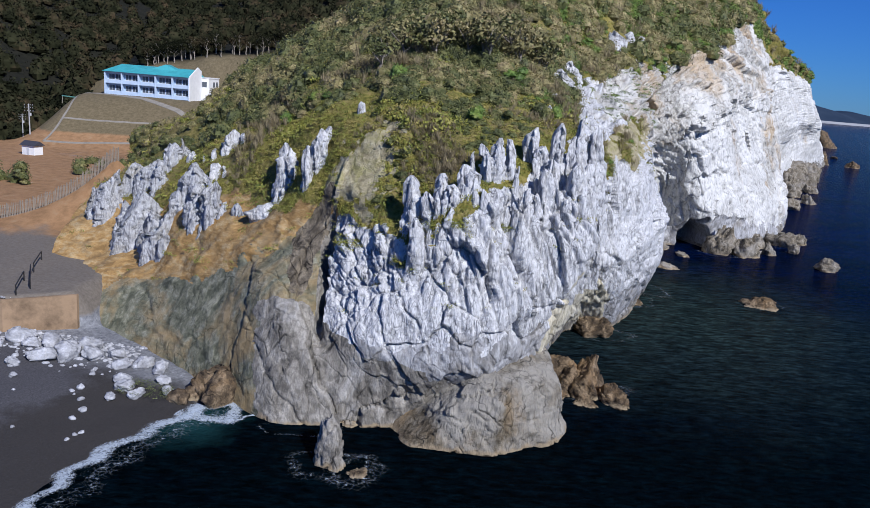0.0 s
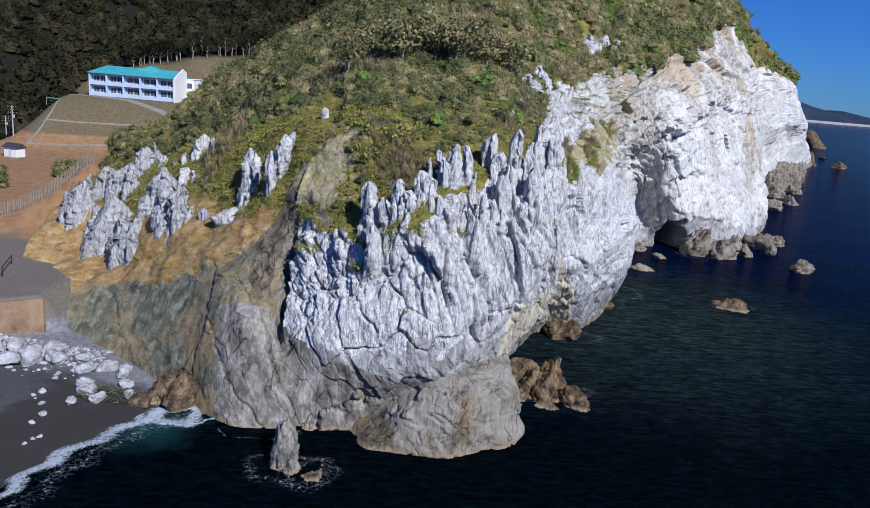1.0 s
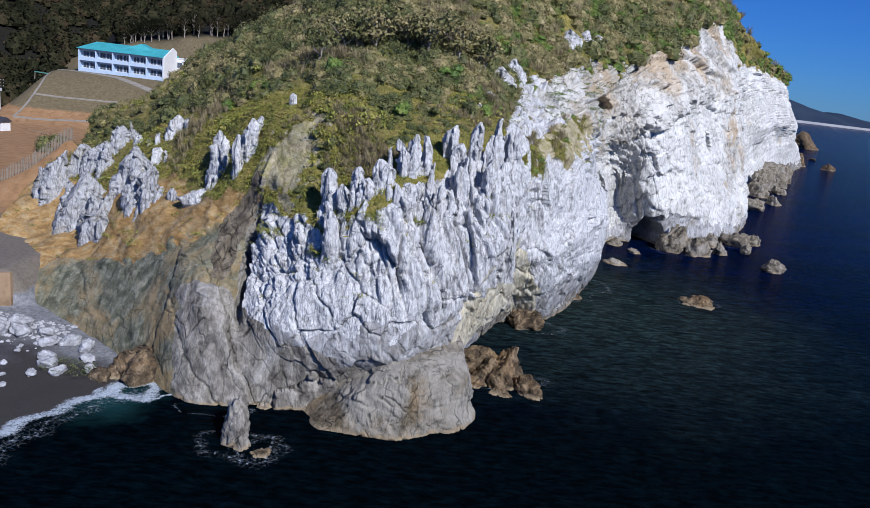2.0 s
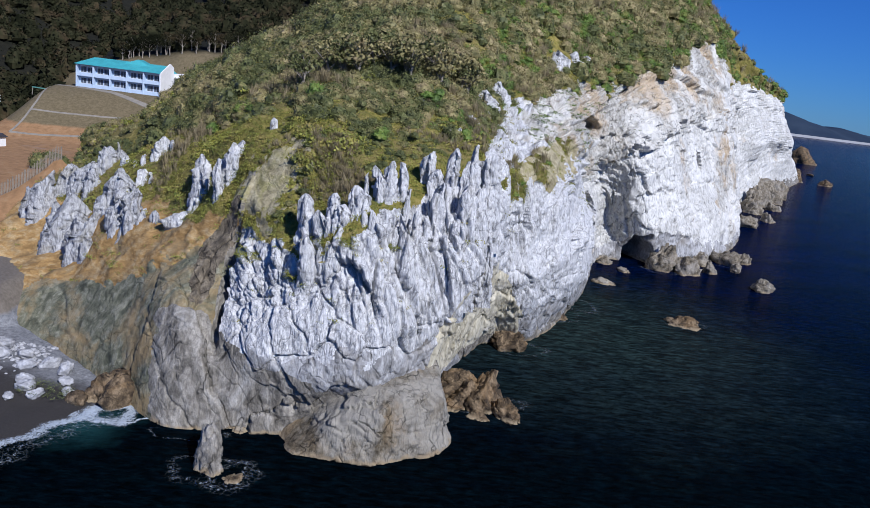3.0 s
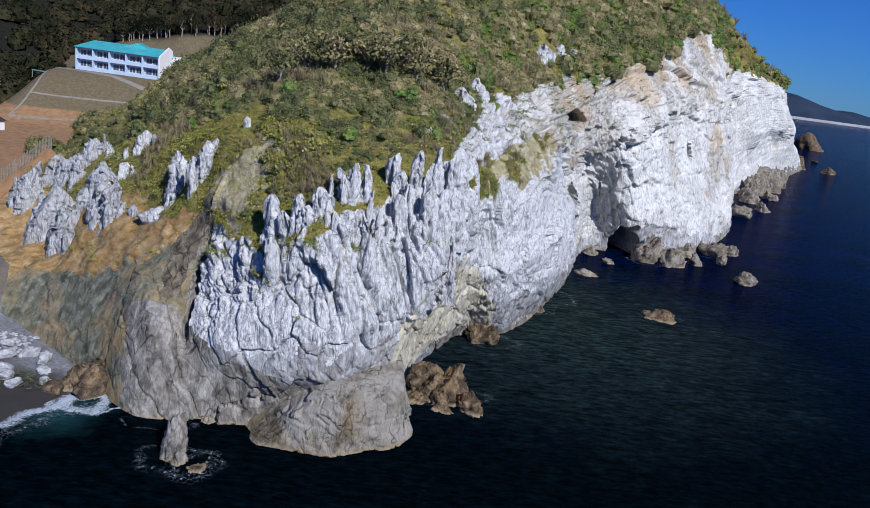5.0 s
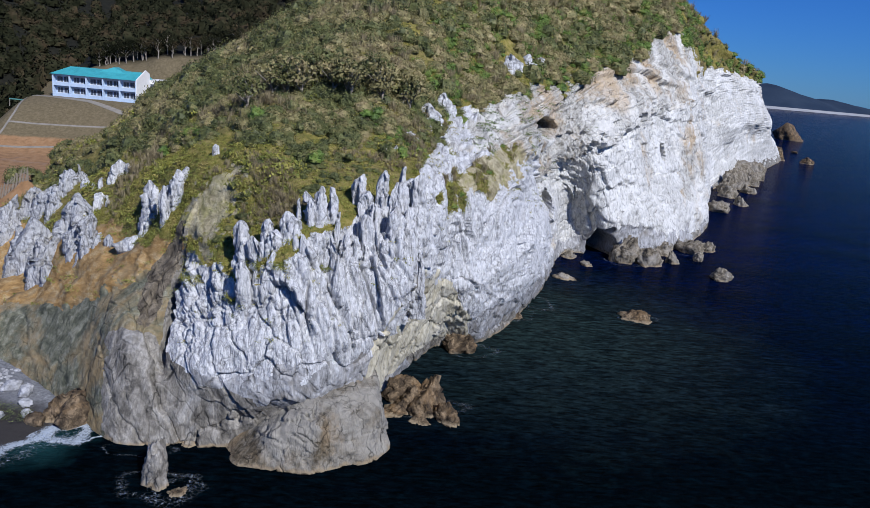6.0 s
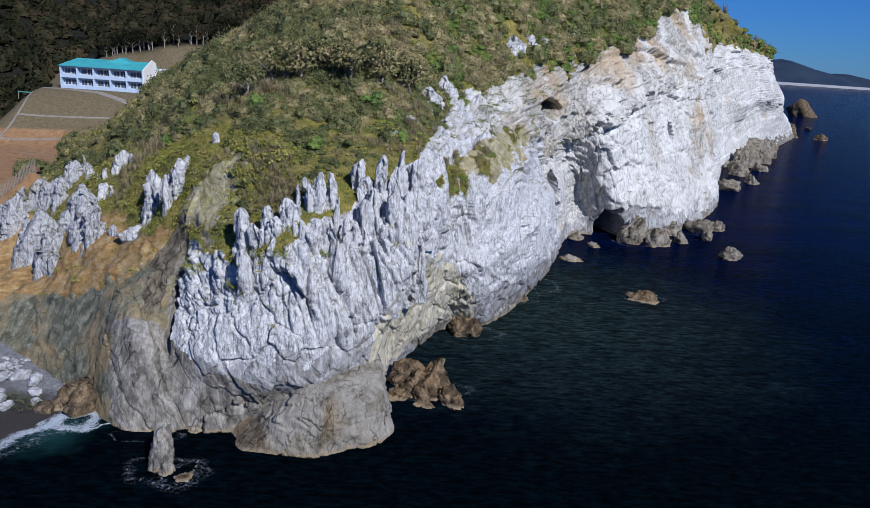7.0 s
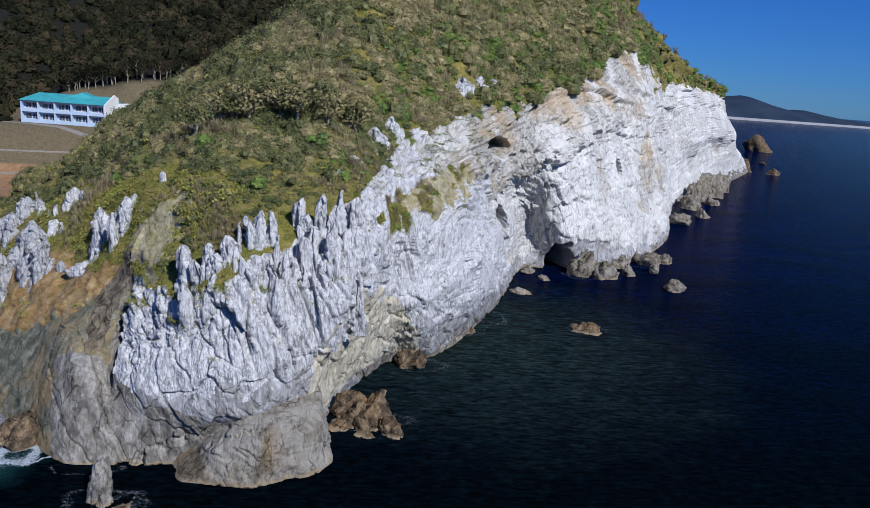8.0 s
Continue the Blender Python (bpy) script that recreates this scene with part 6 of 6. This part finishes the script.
ys = np.linspace(34, 58.5, 60)
wave = [(float(shore_x(y) + 0.5 + 0.35 * math.sin(y * 1.7)), float(y)) for y in ys]
ribbon("surf", wave, [1.1 + 0.4 * math.sin(i * 0.7) + 0.02 * i for i in range(60)], 0.10, foam_thick, "white breaking wave along the shingle beach")
ribbon("surf", [(x + 1.9, y) for x, y in wave], [4.2] * 60, 0.05, foam_lace, "lacy foam behind the breaking wave")


def swash(x, y, rx, ry, wide, material, label="lacy white foam veins round a rock"):
    """An uneven ring of foam round a place."""
    s = random.Random(int(x * 31 + y * 17))
    verts, faces, uvs = [], [], []
    n, a0 = 48, s.uniform(0, 6.28)
    for i in range(n + 1):
        a = a0 + 2 * math.pi * i / n
        bend = 1 + 0.16 * math.sin(2 * a + a0) + 0.10 * math.sin(5 * a)
        w = wide * (0.7 + 0.4 * math.sin(a + a0)) / max(rx, ry)
        for j in range(6):
            q = bend * (0.75 + w * j / 5)
            verts.append((x + rx * q * math.cos(a), y + ry * q * math.sin(a), 0.04 + 0.02 * (j in (2, 3))))
            uvs.append((i / n, j / 5))
    for i in range(n):
        for j in range(5):
            b = i * 6 + j
            faces.append((b, b + 6, b + 7, b + 1))
    ob = mesh_object("surf", np.array(verts), faces, material)
    layer = ob.data.uv_layers.new(name="across")
    for loop in ob.data.loops:
        layer.data[loop.index].uv = uvs[loop.vertex_index]
    tagged(ob, label, "foam", kind="structure")


for x, y, rx, ry, wide in ((-13.2, 58.4, 2.2, 1.4, 2.8), (-11.2, 57.4, 2.4, 1.2, 2.4)):
    swash(x, y, rx, ry, wide, foam_thick, "white swash where the wave meets the rock")
for x, y, rx, ry, wide in ((-2.2, 50.8, 2.0, 1.6, 3.6), (0.6, 49.6, 1.5, 1.2, 2.6), (-5.5, 55.5, 2.6, 1.2, 2.0), (20.6, 67.2, 3.6, 2.4, 2.6), (27.0, 84.0, 2.4, 2.0, 2.4), (35.5, 101.0, 2.6, 2.8, 3.2), (38.5, 108.0, 2.6, 3.4, 3.0),
                            (54.1, 102.0, 3.0, 2.2, 1.6), (62.0, 138.0, 3.4, 2.4, 2.4), (75.0, 146.0, 6.0, 3.0, 2.6)):
    swash(x, y, rx, ry, wide, foam_lace)


# ---- far shore ----
def far_island():
    n = Nodes("hazy_wooded_hill")
    # Woods tinted blue: the haze of distance is put into their colour.
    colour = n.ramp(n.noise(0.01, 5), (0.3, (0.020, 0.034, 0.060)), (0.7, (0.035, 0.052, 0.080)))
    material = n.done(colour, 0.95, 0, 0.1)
    xs = np.linspace(0, 1, 60)
    rows = []
    prof = np.interp(xs, ISLAND_X, ISLAND_Z)
    base = np.interp(xs, [0, 1], [ISLAND_A, ISLAND_B])
    prof = prof + 3.0 * fbm(np.stack([xs * 14, 0 * xs, 0 * xs], -1), 3, 91)
    for s, y in ((0.0, 0), (0.35, 60), (0.75, 150), (1.0, 260), (0.5, 420), (0, 600)):
        rows.append(np.stack([base, 2000 + y + 0 * xs, -1 + (np.maximum(prof, 2) + 1) * s + (4 * gnoise(np.stack([xs * 20, 0 * xs + y, 0 * xs], -1), 5) if 0 < s < 1 else 0)], -1))
    v = np.stack(rows)
    a = np.arange(v.shape[0] * v.shape[1]).reshape(v.shape[:2])
    f = np.stack([a[:-1, :-1], a[:-1, 1:], a[1:, 1:], a[1:, :-1]], -1).reshape(-1, 4)
    tagged(mesh_object("backdrop", v.reshape(-1, 3), f, material), "distant wooded island across the sea, haze painted as dark blue", "island", kind="structure")
    sand = mesh_object("backdrop", np.array([(ISLAND_A, 1960, 0.5), (ISLAND_B, 1960, 0.5), (ISLAND_B, 2012, 5), (ISLAND_A, 2012, 7)]), [(0, 1, 2, 3)], plain("far_sand", (0.42, 0.42, 0.42), 0.9, 0.1, 0.02))
    tagged(sand, "thin white beach along the far shore", "beach", kind="structure")


ISLAND_A, ISLAND_B = 920.0, 1560.0
ISLAND_X = [0, 0.08, 0.14, 0.20, 0.27, 0.32, 0.40, 0.5, 0.6, 0.7, 0.85, 1.0]
ISLAND_Z = [74, 58, 54, 64, 70, 67, 50, 36, 40, 24, 16, 10]
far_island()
